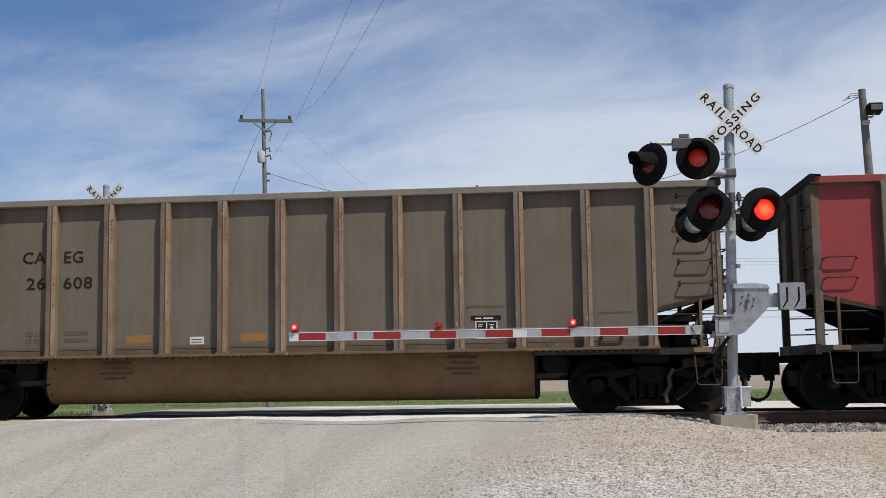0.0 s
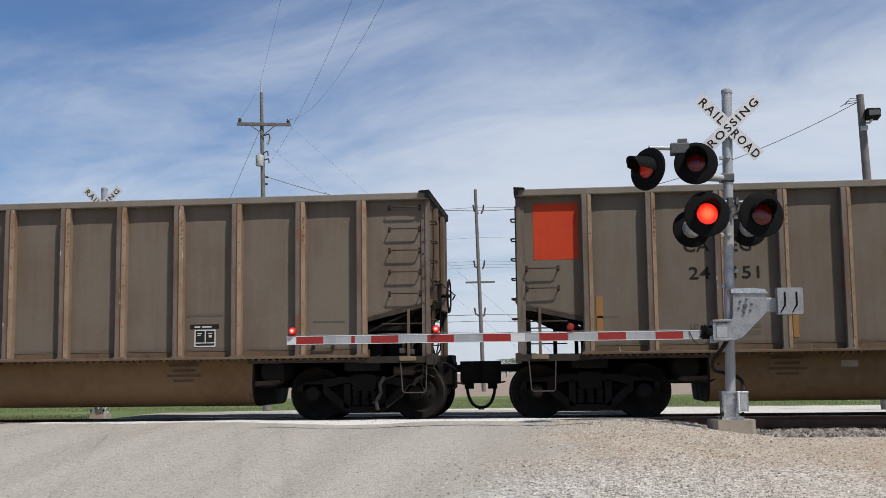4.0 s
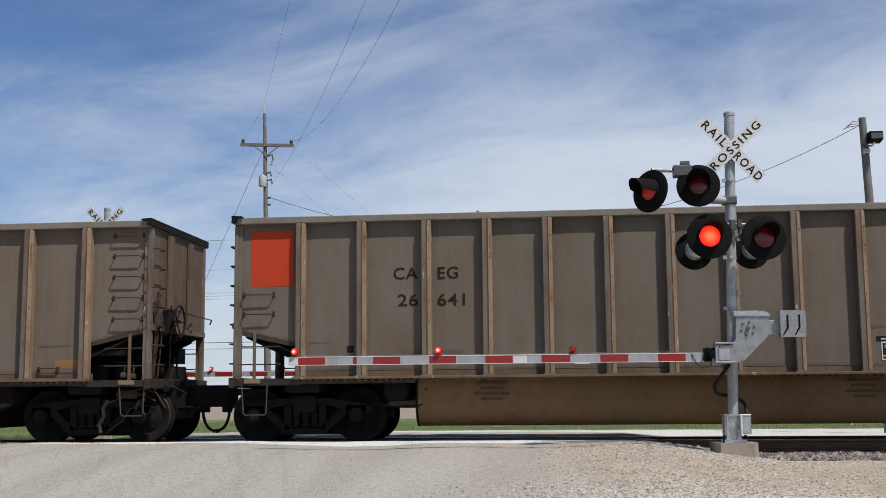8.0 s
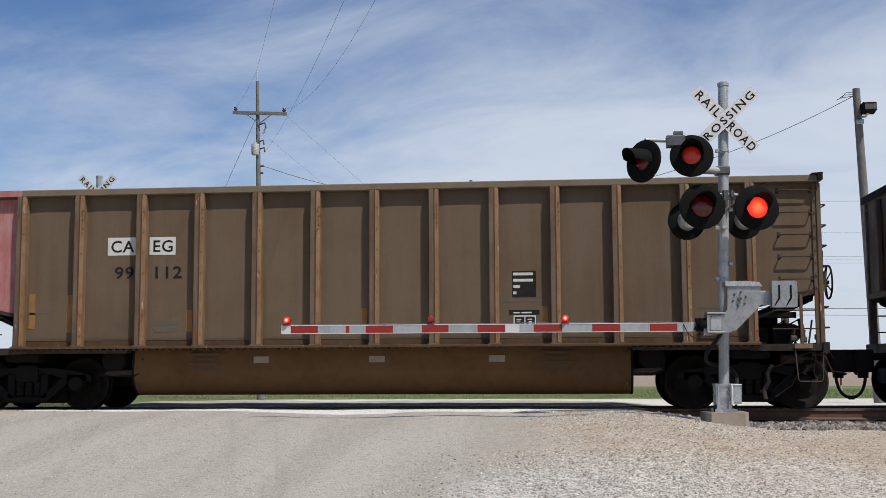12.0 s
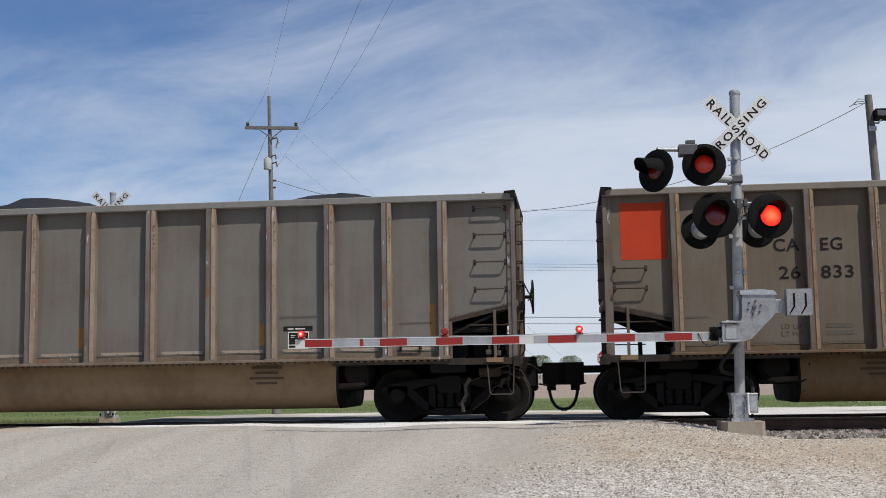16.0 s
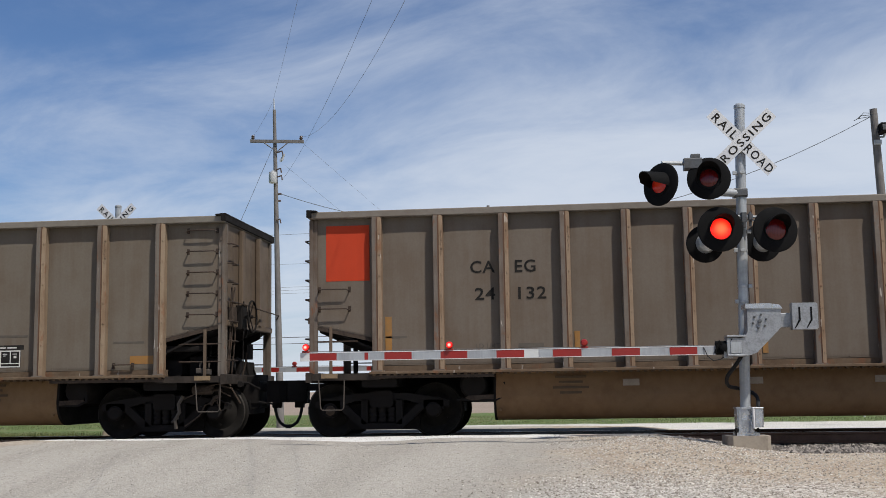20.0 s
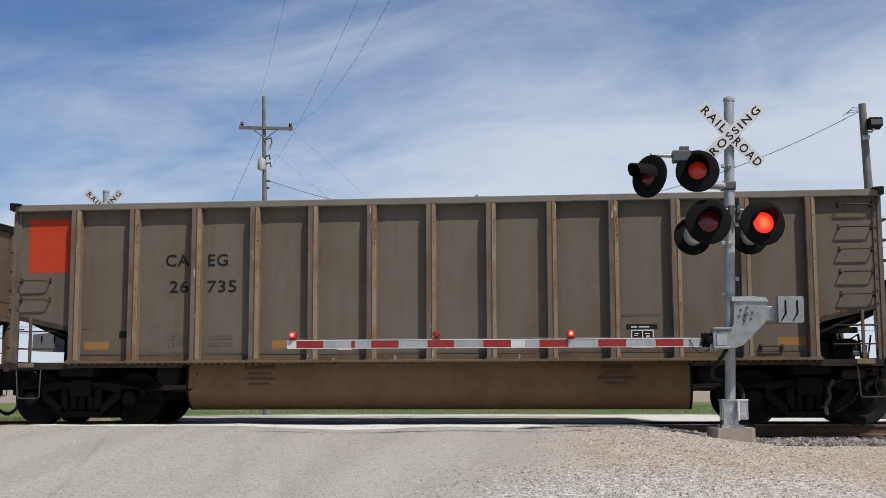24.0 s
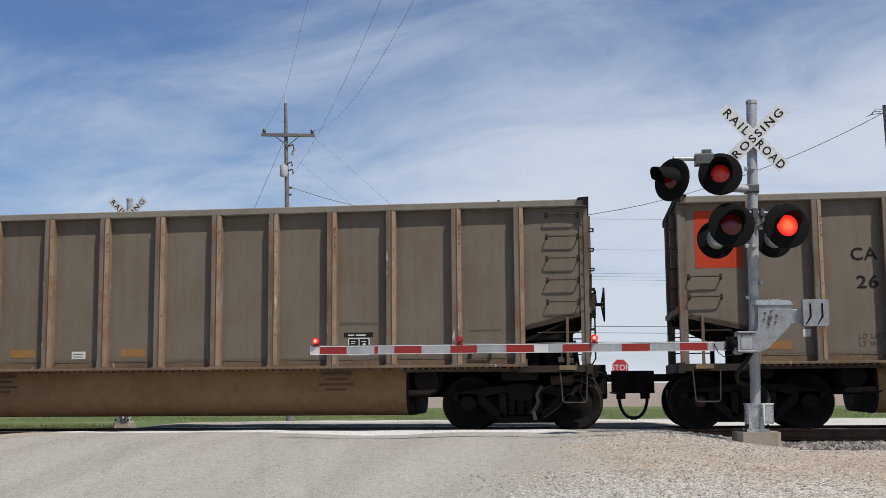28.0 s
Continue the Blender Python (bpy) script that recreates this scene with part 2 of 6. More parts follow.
def ground_material():
    m, nt, bsdf = surface("gravel_grass_and_field", 0.92)
    co = node(nt, "ShaderNodeTexCoord").outputs["Object"]
    xyz = node(nt, "ShaderNodeSeparateXYZ", None, Vector=co)
    y = xyz.outputs[1]
    x = calc(nt, "MULTIPLY_ADD", y, 0.0368, xyz.outputs[0])  # the road meets the track slightly askew
    wob = calc(nt, "MULTIPLY", calc(nt, "SUBTRACT", grain(nt, co, 0.55, 5.0, 0.6), 0.5), 3.6)
    xw, yw = calc(nt, "ADD", x, wob), calc(nt, "ADD", y, wob)
    stones = node(nt, "ShaderNodeTexVoronoi", None, Vector=co, Scale=33.0)
    pebbles = node(nt, "ShaderNodeTexVoronoi", None, Vector=co, Scale=80.0)
    speck = node(nt, "ShaderNodeSeparateColor", None, Color=stones.outputs["Color"]).outputs[0]
    speck2 = node(nt, "ShaderNodeSeparateColor", None, Color=pebbles.outputs["Color"]).outputs[1]
    patchy = grain(nt, co, 1.3, 5.0, 0.6)
    tracks = grain(nt, stretch(nt, co, 1.6, 0.12, 1.0), 1.0, 4.0, 0.5)
    road = blend(nt, span(nt, tracks, 0.35, 0.65), (0.258, 0.233, 0.196), (0.318, 0.291, 0.249))
    road = blend(nt, calc(nt, "MULTIPLY", speck2, 0.5), road, (0.52, 0.49, 0.43))
    road = blend(nt, span(nt, speck, 0.0, 0.3, 0.35, 0.0), road, (0.13, 0.115, 0.10))
    tan = blend(nt, span(nt, patchy, 0.35, 0.68), (0.330, 0.264, 0.188), (0.245, 0.165, 0.098))
    tan = blend(nt, span(nt, speck, 0.0, 0.25, 0.3, 0.0), tan, (0.13, 0.10, 0.075))
    tan = blend(nt, calc(nt, "MULTIPLY", speck, 0.6), tan, (0.55, 0.49, 0.405))
    white = blend(nt, speck, (0.15, 0.142, 0.13), (0.74, 0.715, 0.675))
    stone = blend(nt, speck, (0.07, 0.064, 0.06), (0.27, 0.25, 0.23))
    verdure = blend(nt, grain(nt, co, 2.2, 6.0, 0.7), (0.050, 0.090, 0.014), (0.135, 0.175, 0.045))
    verdure = blend(nt, span(nt, grain(nt, co, 0.5, 5.0), 0.52, 0.68, 0.0, 0.5), verdure, (0.24, 0.20, 0.11))
    soil = blend(nt, grain(nt, stretch(nt, co, 0.02, 0.4, 1.0), 1.0, 5.0), (0.20, 0.150, 0.110), (0.34, 0.27, 0.215))
    c = road
    # tan gravel on the road's shoulder, both sides
    c = blend(nt, span(nt, calc(nt, "SUBTRACT", calc(nt, "ADD", xw, calc(nt, "MULTIPLY", y, 0.05)), 0.9), -0.5, 1.2), c, tan)
    c = blend(nt, span(nt, xw, -8.6, -6.6, 1.0, 0.0), c, tan)
    # a heap of pale limestone chips
    dx, dy = calc(nt, "MULTIPLY", calc(nt, "SUBTRACT", x, 0.85), 0.60), calc(nt, "MULTIPLY", calc(nt, "SUBTRACT", y, 9.5), 0.33)
    away = calc(nt, "ADD", calc(nt, "ADD", calc(nt, "MULTIPLY", dx, dx), calc(nt, "MULTIPLY", dy, dy)), calc(nt, "MULTIPLY", wob, 0.22))
    c = blend(nt, span(nt, away, 0.1, 1.0, 0.8, 0.0), c, white)
    # clean limestone along the foot of the shoulder
    c = blend(nt, calc(nt, "MULTIPLY", span(nt, calc(nt, "ADD", yw, calc(nt, "MULTIPLY", x, 0.35)), 12.0, 13.6, 0.5, 0.0), span(nt, xw, 0.4, 2.0)), c, white)
    # track bed
    bed = calc(nt, "MULTIPLY", span(nt, yw, 15.6, 16.9), span(nt, y, 23.4, 24.4, 1.0, 0.0))
    off_road = calc(nt, "MAXIMUM", span(nt, x, 2.6, 3.6), span(nt, x, -9.6, -8.8, 1.0, 0.0))
    c = blend(nt, calc(nt, "MULTIPLY", bed, off_road), c, stone)
    # asphalt across the track and a worn tongue of it beside the road
    edge = calc(nt, "MULTIPLY", span(nt, x, -9.2, -8.8), span(nt, xw, 2.2, 2.6, 1.0, 0.0))
    apron = calc(nt, "MULTIPLY", span(nt, y, 19.0, 19.3), span(nt, y, 23.9, 24.2, 1.0, 0.0))
    black = blend(nt, speck2, (0.040, 0.039, 0.039), (0.075, 0.072, 0.070))
    c = blend(nt, calc(nt, "MULTIPLY", edge, apron), c, black)
    ye = calc(nt, "MULTIPLY_ADD", wob, 0.12, y)
    ye = calc(nt, "MULTIPLY_ADD", calc(nt, "ABSOLUTE", calc(nt, "ADD", x, 2.0)), -0.2, ye)
    lip = calc(nt, "MULTIPLY", span(nt, ye, 16.4, 16.55), span(nt, y, 18.5, 18.7, 0.9, 0.0))
    c = blend(nt, calc(nt, "MULTIPLY", lip, span(nt, xw, 0.2, 1.4, 1.0, 0.0)), c, (0.66, 0.645, 0.61))
    tongue = calc(nt, "MULTIPLY", calc(nt, "MULTIPLY", span(nt, xw, 0.9, 1.2), span(nt, xw, 2.1, 2.4, 1.0, 0.0)), span(nt, y, 17.4, 17.7))
    c = blend(nt, calc(nt, "MULTIPLY", tongue, span(nt, y, 19.3, 19.6, 1.0, 0.0)), c, (0.17, 0.165, 0.16))
    # beyond the track: pale shoulder, grass verge, ploughed field
    pale = blend(nt, speck2, (0.48, 0.455, 0.40), (0.70, 0.675, 0.61))
    c = blend(nt, calc(nt, "MULTIPLY", span(nt, yw, 25.0, 26.5, 0.0, 0.85), span(nt, x, -11.0, -9.5)), c, pale)
    c = blend(nt, span(nt, yw, 45.2, 46.8), c, verdure)
    c = blend(nt, calc(nt, "MULTIPLY", span(nt, xw, -12.5, -11.0, 1.0, 0.0), span(nt, yw, 20.0, 24.0)), c, verdure)
    c = blend(nt, span(nt, y, 70.0, 73.0), c, soil)
    c = blend(nt, span(nt, y, -14.0, -12.0, 1.0, 0.0), c, verdure)
    nt.links.new(c, bsdf.inputs["Base Color"])
    height = calc(nt, "ADD", calc(nt, "MULTIPLY", stones.outputs["Distance"], -0.7), calc(nt, "MULTIPLY", pebbles.outputs["Distance"], -0.35))
    relief(nt, bsdf, calc(nt, "ADD", height, calc(nt, "MULTIPLY", patchy, 0.8)), 0.7, 0.03)
    return m


GROUND = ground_material()


def stone_material(name, dark, pale):
    m, nt, bsdf = surface(name, 0.85)
    rnd = node(nt, "ShaderNodeNewGeometry").outputs["Random Per Island"]
    co = node(nt, "ShaderNodeTexCoord").outputs["Object"]
    base = blend(nt, rnd, dark, pale)
    nt.links.new(blend(nt, span(nt, grain(nt, co, 40.0, 4.0), 0.4, 0.7, 0.0, 0.4), base, dark), bsdf.inputs["Base Color"])
    relief(nt, bsdf, grain(nt, co, 60.0), 0.3, 0.01)
    return m


STONE = stone_material("crushed_ballast_stone", (0.036, 0.030, 0.026), (0.34, 0.30, 0.26))
CHIP = stone_material("pale_limestone_chip", (0.14, 0.112, 0.084), (0.70, 0.66, 0.59))
# Leaf green lightened and greyed to hold the haze of the distance.
LEAF = stone_material("spring_foliage_paled_for_haze", (0.120, 0.145, 0.095), (0.230, 0.255, 0.180))
BLADE = stone_material("grass_blade", (0.050, 0.080, 0.016), (0.200, 0.200, 0.080))


# ---------------------------------------------------------------- shapes
class Shape:
    """A growing mesh of boxes, bars, tubes and prisms."""

    def __init__(self):
        self.v, self.f = [], []

    def add(self, verts, faces):
        n = len(self.v)
        self.v += [tuple(p) for p in verts]
        self.f += [tuple(i + n for i in face) for face in faces]
        return self

    def box(self, x0, x1, y0, y1, z0, z1, c=0.0):
        """A box; c chamfers the four edges along its longest side."""
        size = (x1 - x0, y1 - y0, z1 - z0)
        if c <= 0:
            v = [(x, y, z) for x in (x0, x1) for y in (y0, y1) for z in (z0, z1)]
            return self.add(v, [(0, 1, 3, 2), (4, 6, 7, 5), (0, 4, 5, 1), (2, 3, 7, 6), (0, 2, 6, 4), (1, 5, 7, 3)])
        k = size.index(max(size))
        a, b = [i for i in range(3) if i != k]
        lo, hi = (x0, y0, z0), (x1, y1, z1)
        ring = [(lo[a] + c, lo[b]), (hi[a] - c, lo[b]), (hi[a], lo[b] + c), (hi[a], hi[b] - c), (hi[a] - c, hi[b]), (lo[a] + c, hi[b]), (lo[a], hi[b] - c), (lo[a], lo[b] + c)]
        v = []
        for end in (lo[k], hi[k]):
            for p, q in ring:
                w = [0, 0, 0]
                w[k], w[a], w[b] = end, p, q
                v.append(w)
        return self.add(v, [tuple(range(8)), tuple(range(15, 7, -1))] + [(i, (i + 1) % 8, 8 + (i + 1) % 8, 8 + i) for i in range(8)])

    def prism(self, ring, axis, a, b):
        """A flat outline, given in the two other axes, drawn out along axis from a to b."""
        n, v = len(ring), []
        for end in (a, b):
            for p, q in ring:
                v.append({"x": (end, p, q), "y": (p, end, q), "z": (p, q, end)}[axis])
        return self.add(v, [tuple(range(n)), tuple(range(2 * n - 1, n - 1, -1))] + [(i, (i + 1) % n, n + (i + 1) % n, n + i) for i in range(n)])

    def tube(self, path, r, n=8, ends=None):
        """A round bar along a path; ends: the radius at the last point."""
        pts = [Vector(p) for p in path]
        v, f = [], []
        for i, p in enumerate(pts):
            along = (pts[min(i + 1, len(pts) - 1)] - pts[max(i - 1, 0)]).normalized()
            side = along.orthogonal().normalized() if i == 0 else (side - along * side.dot(along)).normalized()
            other = along.cross(side)
            rr = r if ends is None else r + (ends - r) * i / (len(pts) - 1)
            v += [p + (side * math.cos(2 * math.pi * k / n) + other * math.sin(2 * math.pi * k / n)) * rr for k in range(n)]
        for i in range(len(pts) - 1):
            f += [(i * n + k, i * n + (k + 1) % n, (i + 1) * n + (k + 1) % n, (i + 1) * n + k) for k in range(n)]
        f += [tuple(range(n - 1, -1, -1)), tuple(range(len(v) - n, len(v)))]
        return self.add(v, f)

    def turn(self, ring, center=(0, 0, 0), axis="y", n=24):
        """A lathe: ring of (radius, along) turned round an axis."""
        v, f, m = [], [], len(ring)
        for k in range(n):
            a = 2 * math.pi * k / n
            for r, d in ring:
                p = {"y": (r * math.cos(a), d, r * math.sin(a)), "z": (r * math.cos(a), r * math.sin(a), d), "x": (d, r * math.cos(a), r * math.sin(a))}[axis]
                v.append(tuple(p[i] + center[i] for i in range(3)))
        for k in range(n):
            for i in range(m - 1):
                f.append((k * m + i, k * m + i + 1, ((k + 1) % n) * m + i + 1, ((k + 1) % n) * m + i))
        for i in (0, m - 1):
            if ring[i][0] > 1e-6:
                f.append(tuple(k * m + i for k in range(n)))
        return self.add(v, f)

    def mesh(self, name, material):
        me = bpy.data.meshes.new(name)
        me.from_pydata(self.v, [], self.f)
        bm = bmesh.new()
        bm.from_mesh(me)
        bmesh.ops.recalc_face_normals(bm, faces=bm.faces)
        bm.to_mesh(me)
        bm.free()
        me.polygons.foreach_set("use_smooth", [True] * len(me.polygons))
        me.set_sharp_from_angle(angle=radians(38))
        me.materials.append(material)
        return me


def part(name, shape, material, parent, label="", at=None):
    """One mesh object under a thing or a part; shape: a Shape or a ready mesh."""
    ob = new(name, shape if isinstance(shape, bpy.types.Mesh) else shape.mesh(name, material))
    ob.parent = parent
    if at is not None:
        ob.matrix_basis = at
    return tagged(ob, label)


def thing(name, m, label, category, group=""):
    ob = new(name)
    ob.empty_display_size = 0.3
    ob.matrix_basis = m
    return tagged(ob, label, category, group)


def words(text, size, material, spread=1.0):
    """Lettering in the built-in font, lying in the xz plane and facing -y; its left foot at the origin."""
    curve = bpy.data.curves.new("lettering", "FONT")
    curve.body, curve.size, curve.extrude, curve.space_character, curve.resolution_u = text, size, 0.0012, spread, 3
    curve.offset = size * 0.012
    holder = bpy.data.objects.new("lettering", curve)
    me = bpy.data.meshes.new_from_object(holder)
    bpy.data.objects.remove(holder), bpy.data.curves.remove(curve)
    me.transform(Matrix.Rotation(radians(90), 4, "X"))
    me.materials.clear()
    me.materials.append(material)
    return me


def width_of(me):
    return max(v.co.x for v in me.vertices), min(v.co.x for v in me.vertices)


# ---------------------------------------------------------------- ground, track
TRACK_Y = 20.72
ROAD = (-9.0, 1.6)


def smooth(a, b, v):
    u = min(max((v - a) / (b - a), 0.0), 1.0)
    return u * u * (3 - 2 * u)


def along(table, v):
    for (a, p), (b, q) in zip(table, table[1:]):
        if v <= b:
            return p + (q - p) * smooth(a, b, max(v, a))
    return table[-1][1]


ROAD_Z = ((-30, -0.95), (0, -0.74), (9, -0.36), (15.5, 0.055), (16.8, 0.078), (18.2, 0.065), (19.6, -0.012), (22.4, -0.012), (24.5, -0.03), (40, -0.62), (60, -0.65))
BED_Z = ((-30, -0.95), (0, -0.74), (9, -0.42), (14.8, -0.10), (16.0, -0.10), (17.8, -0.26), (19.1, -0.215), (22.7, -0.215), (24.0, -0.22), (40, -0.62), (60, -0.65))


def ground_z(x, y):
    side = max(smooth(ROAD[1] - 0.6, ROAD[1] + 1.5, x), smooth(ROAD[0] + 0.4, ROAD[0] - 1.6, x))
    z = along(ROAD_Z, y) * (1 - side) + along(BED_Z, y) * side
    if -25 < x < 25 and 0 < y < 40:
        z += 0.05 * (noise.noise((x * 0.5, y * 0.5, 3.1))) * (0.35 if 18 < y < 24 else 1.0) + 0.012 * noise.noise((x * 2.3, y * 2.3, 7.7))
    return z


def steps(lo, hi, fine_lo, fine_hi, step):
    out, v, s = [], fine_lo, step
    while v < fine_hi:
        out.append(v)
        v += step
    while v < hi:
        out.append(v)
        s *= 1.35
        v += s
    v, s = fine_lo - step, step
    while v > lo:
        out.insert(0, v)
        s *= 1.35
        v -= s
    return [lo] + out + [hi]


def build_ground():
    xs, ys = steps(-2600, 2600, -13, 11, 0.22), steps(-1500, 4200, 7.5, 30, 0.22)
    v = [(x, y, ground_z(x, y)) for y in ys for x in xs]
    n = len(xs)
    f = [(j * n + i, j * n + i + 1, (j + 1) * n + i + 1, (j + 1) * n + i) for j in range(len(ys) - 1) for i in range(n - 1)]
    me = bpy.data.meshes.new("ground")
    me.from_pydata(v, [], f)
    me.polygons.foreach_set("use_smooth", [True] * len(f))
    me.materials.append(GROUND)
    tagged(new("ground", me), "pale gravel road, tan shoulder, grass verge and ploughed field", "ground", kind="structure")


build_ground()


def build_track():
    track = tagged(new("railway_track"), "straight steel railway track on dark wooden ties", "railway track", kind="structure")
    head = [(-0.075, -0.18), (0.075, -0.18), (0.075, -0.165), (0.012, -0.14), (0.012, -0.045), (0.036, -0.035), (0.036, -0.006), (0.028, 0.0), (-0.028, 0.0), (-0.036, -0.006), (-0.036, -0.035), (-0.012, -0.045), (-0.012, -0.14), (-0.075, -0.165)]
    for side in (-1, 1):
        y = TRACK_Y + side * 0.7535
        part("rail", Shape().prism([(y + p, q) for p, q in head], "x", -900, 900), RUST, track)
        part("rail_tread", Shape().box(-900, 900, y - 0.026, y + 0.026, -0.002, 0.0025), BRIGHT, track, "polished running surface of the rail")
    tie = Shape().box(-0.115, 0.115, -1.3, 1.3, -0.36, -0.185, 0.012).mesh("tie", TIE)
    for k in range(-60, 61):
        x = k * 0.5
        if ROAD[0] - 0.3 < x < ROAD[1] + 0.2:
            continue
        ob = new("tie", tie)
        ob.parent, ob.matrix_basis = track, pose(x, TRACK_Y + random.uniform(-0.04, 0.04), random.uniform(-0.008, 0.004), 0, 0, random.uniform(-1.5, 1.5))


build_track()


# ---------------------------------------------------------------- coal cars
HALF = 7.37
RIBS_A = (1.165, 2.21, 3.315, 4.34, 5.35, 6.36, 7.37, 8.38, 9.39, 10.41, 11.43, 12.54, 13.59)
RIBS_B = (1.22, 2.17, 3.16, 4.16, 5.22, 6.29, 7.37, 8.45, 9.52, 10.58, 11.58, 12.57, 13.52)
SHEET, OUT = -1.45, -1.62
TOP, SILL_TOP = 3.83, 1.19


def foot(x, ribs):
    """The lower edge of the side at x metres from the car's end: cut up towards both ends."""
    if x < ribs[0]:
        return 1.90 - (1.90 - 1.64) * x / ribs[0]
    if x > ribs[-1]:
        return 1.70 + (1.97 - 1.70) * (x - ribs[-1]) / (14.74 - ribs[-1])
    return SILL_TOP


def rib_mesh(clustered):
    """An upright stiffener: a grey front flange on the left, a rusty seam and a tan sloped flange with bolts on the
    right, coloured paler as if sunlit; foot at z 0, x 0.
    """
    s, h = Shape(), 3.72 - 1.12
    lip = [(-0.080, 0.0, 0), (-0.074, 0.146, 0), (-0.066, 0.154, 0), (0.004, 0.156, 0), (0.010, 0.146, 2), (0.022, 0.146, 2), (0.028, 0.150, 1), (0.088, 0.118, 1), (0.092, 0.0, 1)]
    rows = [(0.0, 1.0), (h - 0.10, 1.0), (h, 0.86)]
    n, v = len(lip), []
    for z, k in rows:
        v += [(x, SHEET + 0.01 if d == 0 else SHEET - d * k, z) for x, d, _ in lip]
    f = [(i * n + k, i * n + k + 1, (i + 1) * n + k + 1, (i + 1) * n + k) for i in range(2) for k in range(n - 1)] + [tuple(range(n)), tuple(range(2 * n, 3 * n))]
    s.add(v, f)
    spots = [0.16 + k * 0.355 for k in range(7)] + ([2.02 + k * 0.075 for k in range(5)] if clustered else [])
    for k, z in enumerate(spots):
        x = 0.058 + (0.014 if k > 6 and k % 2 else 0.0)
        s.box(x - 0.010, x + 0.010, SHEET - 0.146, SHEET - 0.12, z, z + 0.020)
    s.box(-0.088, 0.10, SHEET - 0.164, SHEET, -0.022, 0.004)
    me = s.mesh("side_rib", RIB)
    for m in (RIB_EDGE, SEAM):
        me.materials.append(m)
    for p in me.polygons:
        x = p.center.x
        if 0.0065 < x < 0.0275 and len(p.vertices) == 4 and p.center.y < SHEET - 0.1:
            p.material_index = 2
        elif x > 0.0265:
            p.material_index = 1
    return me


def panel_mesh(a, b, ribs):
    """A sheet that bulges a little under the load, with the bolts along its foot."""
    s = Shape()
    lo, hi = foot(a + 0.001, ribs), foot(b - 0.001, ribs)
    cols, marks = 10, (0.0, 0.012, 0.03, 0.5, 0.94, 0.98, 1.0)
    for y in (SHEET, SHEET + 0.02):
        v = []
        for w in marks:
            for i in range(cols + 1):
                u = i / cols
                x, z0 = a + (b - a) * u, lo + (hi - lo) * u
                bulge = 0.014 * (1 - (2 * u - 1) ** 4) * (1 - abs(2 * w - 1) ** 60)
                v.append((x - HALF, y + 0.014 - bulge, z0 + (3.75 - z0) * w))
        n = cols + 1
        s.add(v, [(j * n + i, j * n + i + 1, (j + 1) * n + i + 1, (j + 1) * n + i) for j in range(len(marks) - 1) for i in range(cols)])
    ring = [(a - HALF, lo), (b - HALF, hi)]
    s.add([(x, y, z) for x, z in ring for y in (SHEET + 0.014, SHEET + 0.034)], [(0, 1, 3, 2)])
    k = a + 0.2
    while k < b - 0.15:
        z = foot(k, ribs) + 0.035
        s.box(k - HALF, k - HALF + 0.020, SHEET - 0.010, SHEET + 0.02, z, z + 0.020)
        k += 0.27
    if lo == hi:
        s.box(a + 0.10 - HALF, b - 0.09 - HALF, SHEET - 0.006, SHEET + 0.02, lo + 0.016, lo + 0.026)
    return s.mesh("side_panel", BODY)


def chord_mesh():
    s = Shape()
    s.box(-HALF, HALF, OUT + 0.05, SHEET + 0.08, TOP - 0.115, TOP, 0.012)
    s.box(-HALF, HALF, -SHEET - 0.08, -OUT - 0.05, TOP - 0.115, TOP, 0.012)
    for x in (-1, 1):
        s.box(min(x * HALF, x * (HALF - 0.14)), max(x * HALF, x * (HALF - 0.14)), SHEET + 0.08, -SHEET - 0.08, TOP - 0.112, TOP - 0.004)
    return s.mesh("top_chord", CHORD)


def cap_mesh():
    s = Shape()
    s.prism([(-0.07, 0.0), (0.08, 0.0), (0.125, 0.012), (0.115, 0.034), (-0.05, 0.022)], "y", OUT - 0.0, -OUT)
    s.box(0.04, 0.12, OUT, -OUT, -0.10, 0.02, 0.01)
    return s.mesh("end_cap", SHADE_GRIME)


def tub_mesh():
    a, b, s = 3.13 - HALF, 11.64 - HALF, Shape()
    inner = SHEET + 0.20
    ring = [(inner + 0.05, 1.08), (inner + 0.02, 0.86), (inner, 0.68)]
    for k in range(7):
        u = k / 6 * math.pi / 2
        ring.append((inner + 0.40 * (1 - math.cos(u)), 0.66 - 0.40 * math.sin(u)))
    ring += [(-y, z) for y, z in reversed(ring)]
    s.prism(ring, "x", a, b)
    for k in range(14):
        x = a + 0.3 + k * (b - a - 0.6) / 13
        s.box(x - 0.015, x + 0.015, inner + 0.03, inner + 0.046, 1.0, 1.03)
    for x in (a + 0.07, b - 0.07):
        for z in (0.42, 0.70, 0.95):
            s.box(x - 0.018, x + 0.018, inner - 0.008 if z < 0.9 else inner + 0.02, inner + 0.06, z, z + 0.035)
    return s.mesh("bathtub_floor", TUB), ring, a, b


def tub_end_mesh(ring, x):
    return Shape().prism([(y * 1.006, z + (0.004 if z > 1 else -0.004)) for y, z in ring], "x", x - 0.02, x + 0.02).mesh("tub_end", SHADE_GRIME)


def sill_mesh(ribs):
    s, a, b = Shape(), ribs[0] - 0.12 - HALF, ribs[-1] + 0.12 - HALF
    s.box(a, b, SHEET - 0.010, SHEET + 0.05, 1.10, SILL_TOP + 0.004)
    s.box(a, b, SHEET - 0.172, SHEET + 0.05, 1.058, 1.102, 0.006)
    x = a + 0.05
    while x < b:
        s.box(x, x + 0.045, SHEET - 0.14, SHEET, 1.030, 1.058)
        x += 0.118
    return s.mesh("side_sill", SILL)


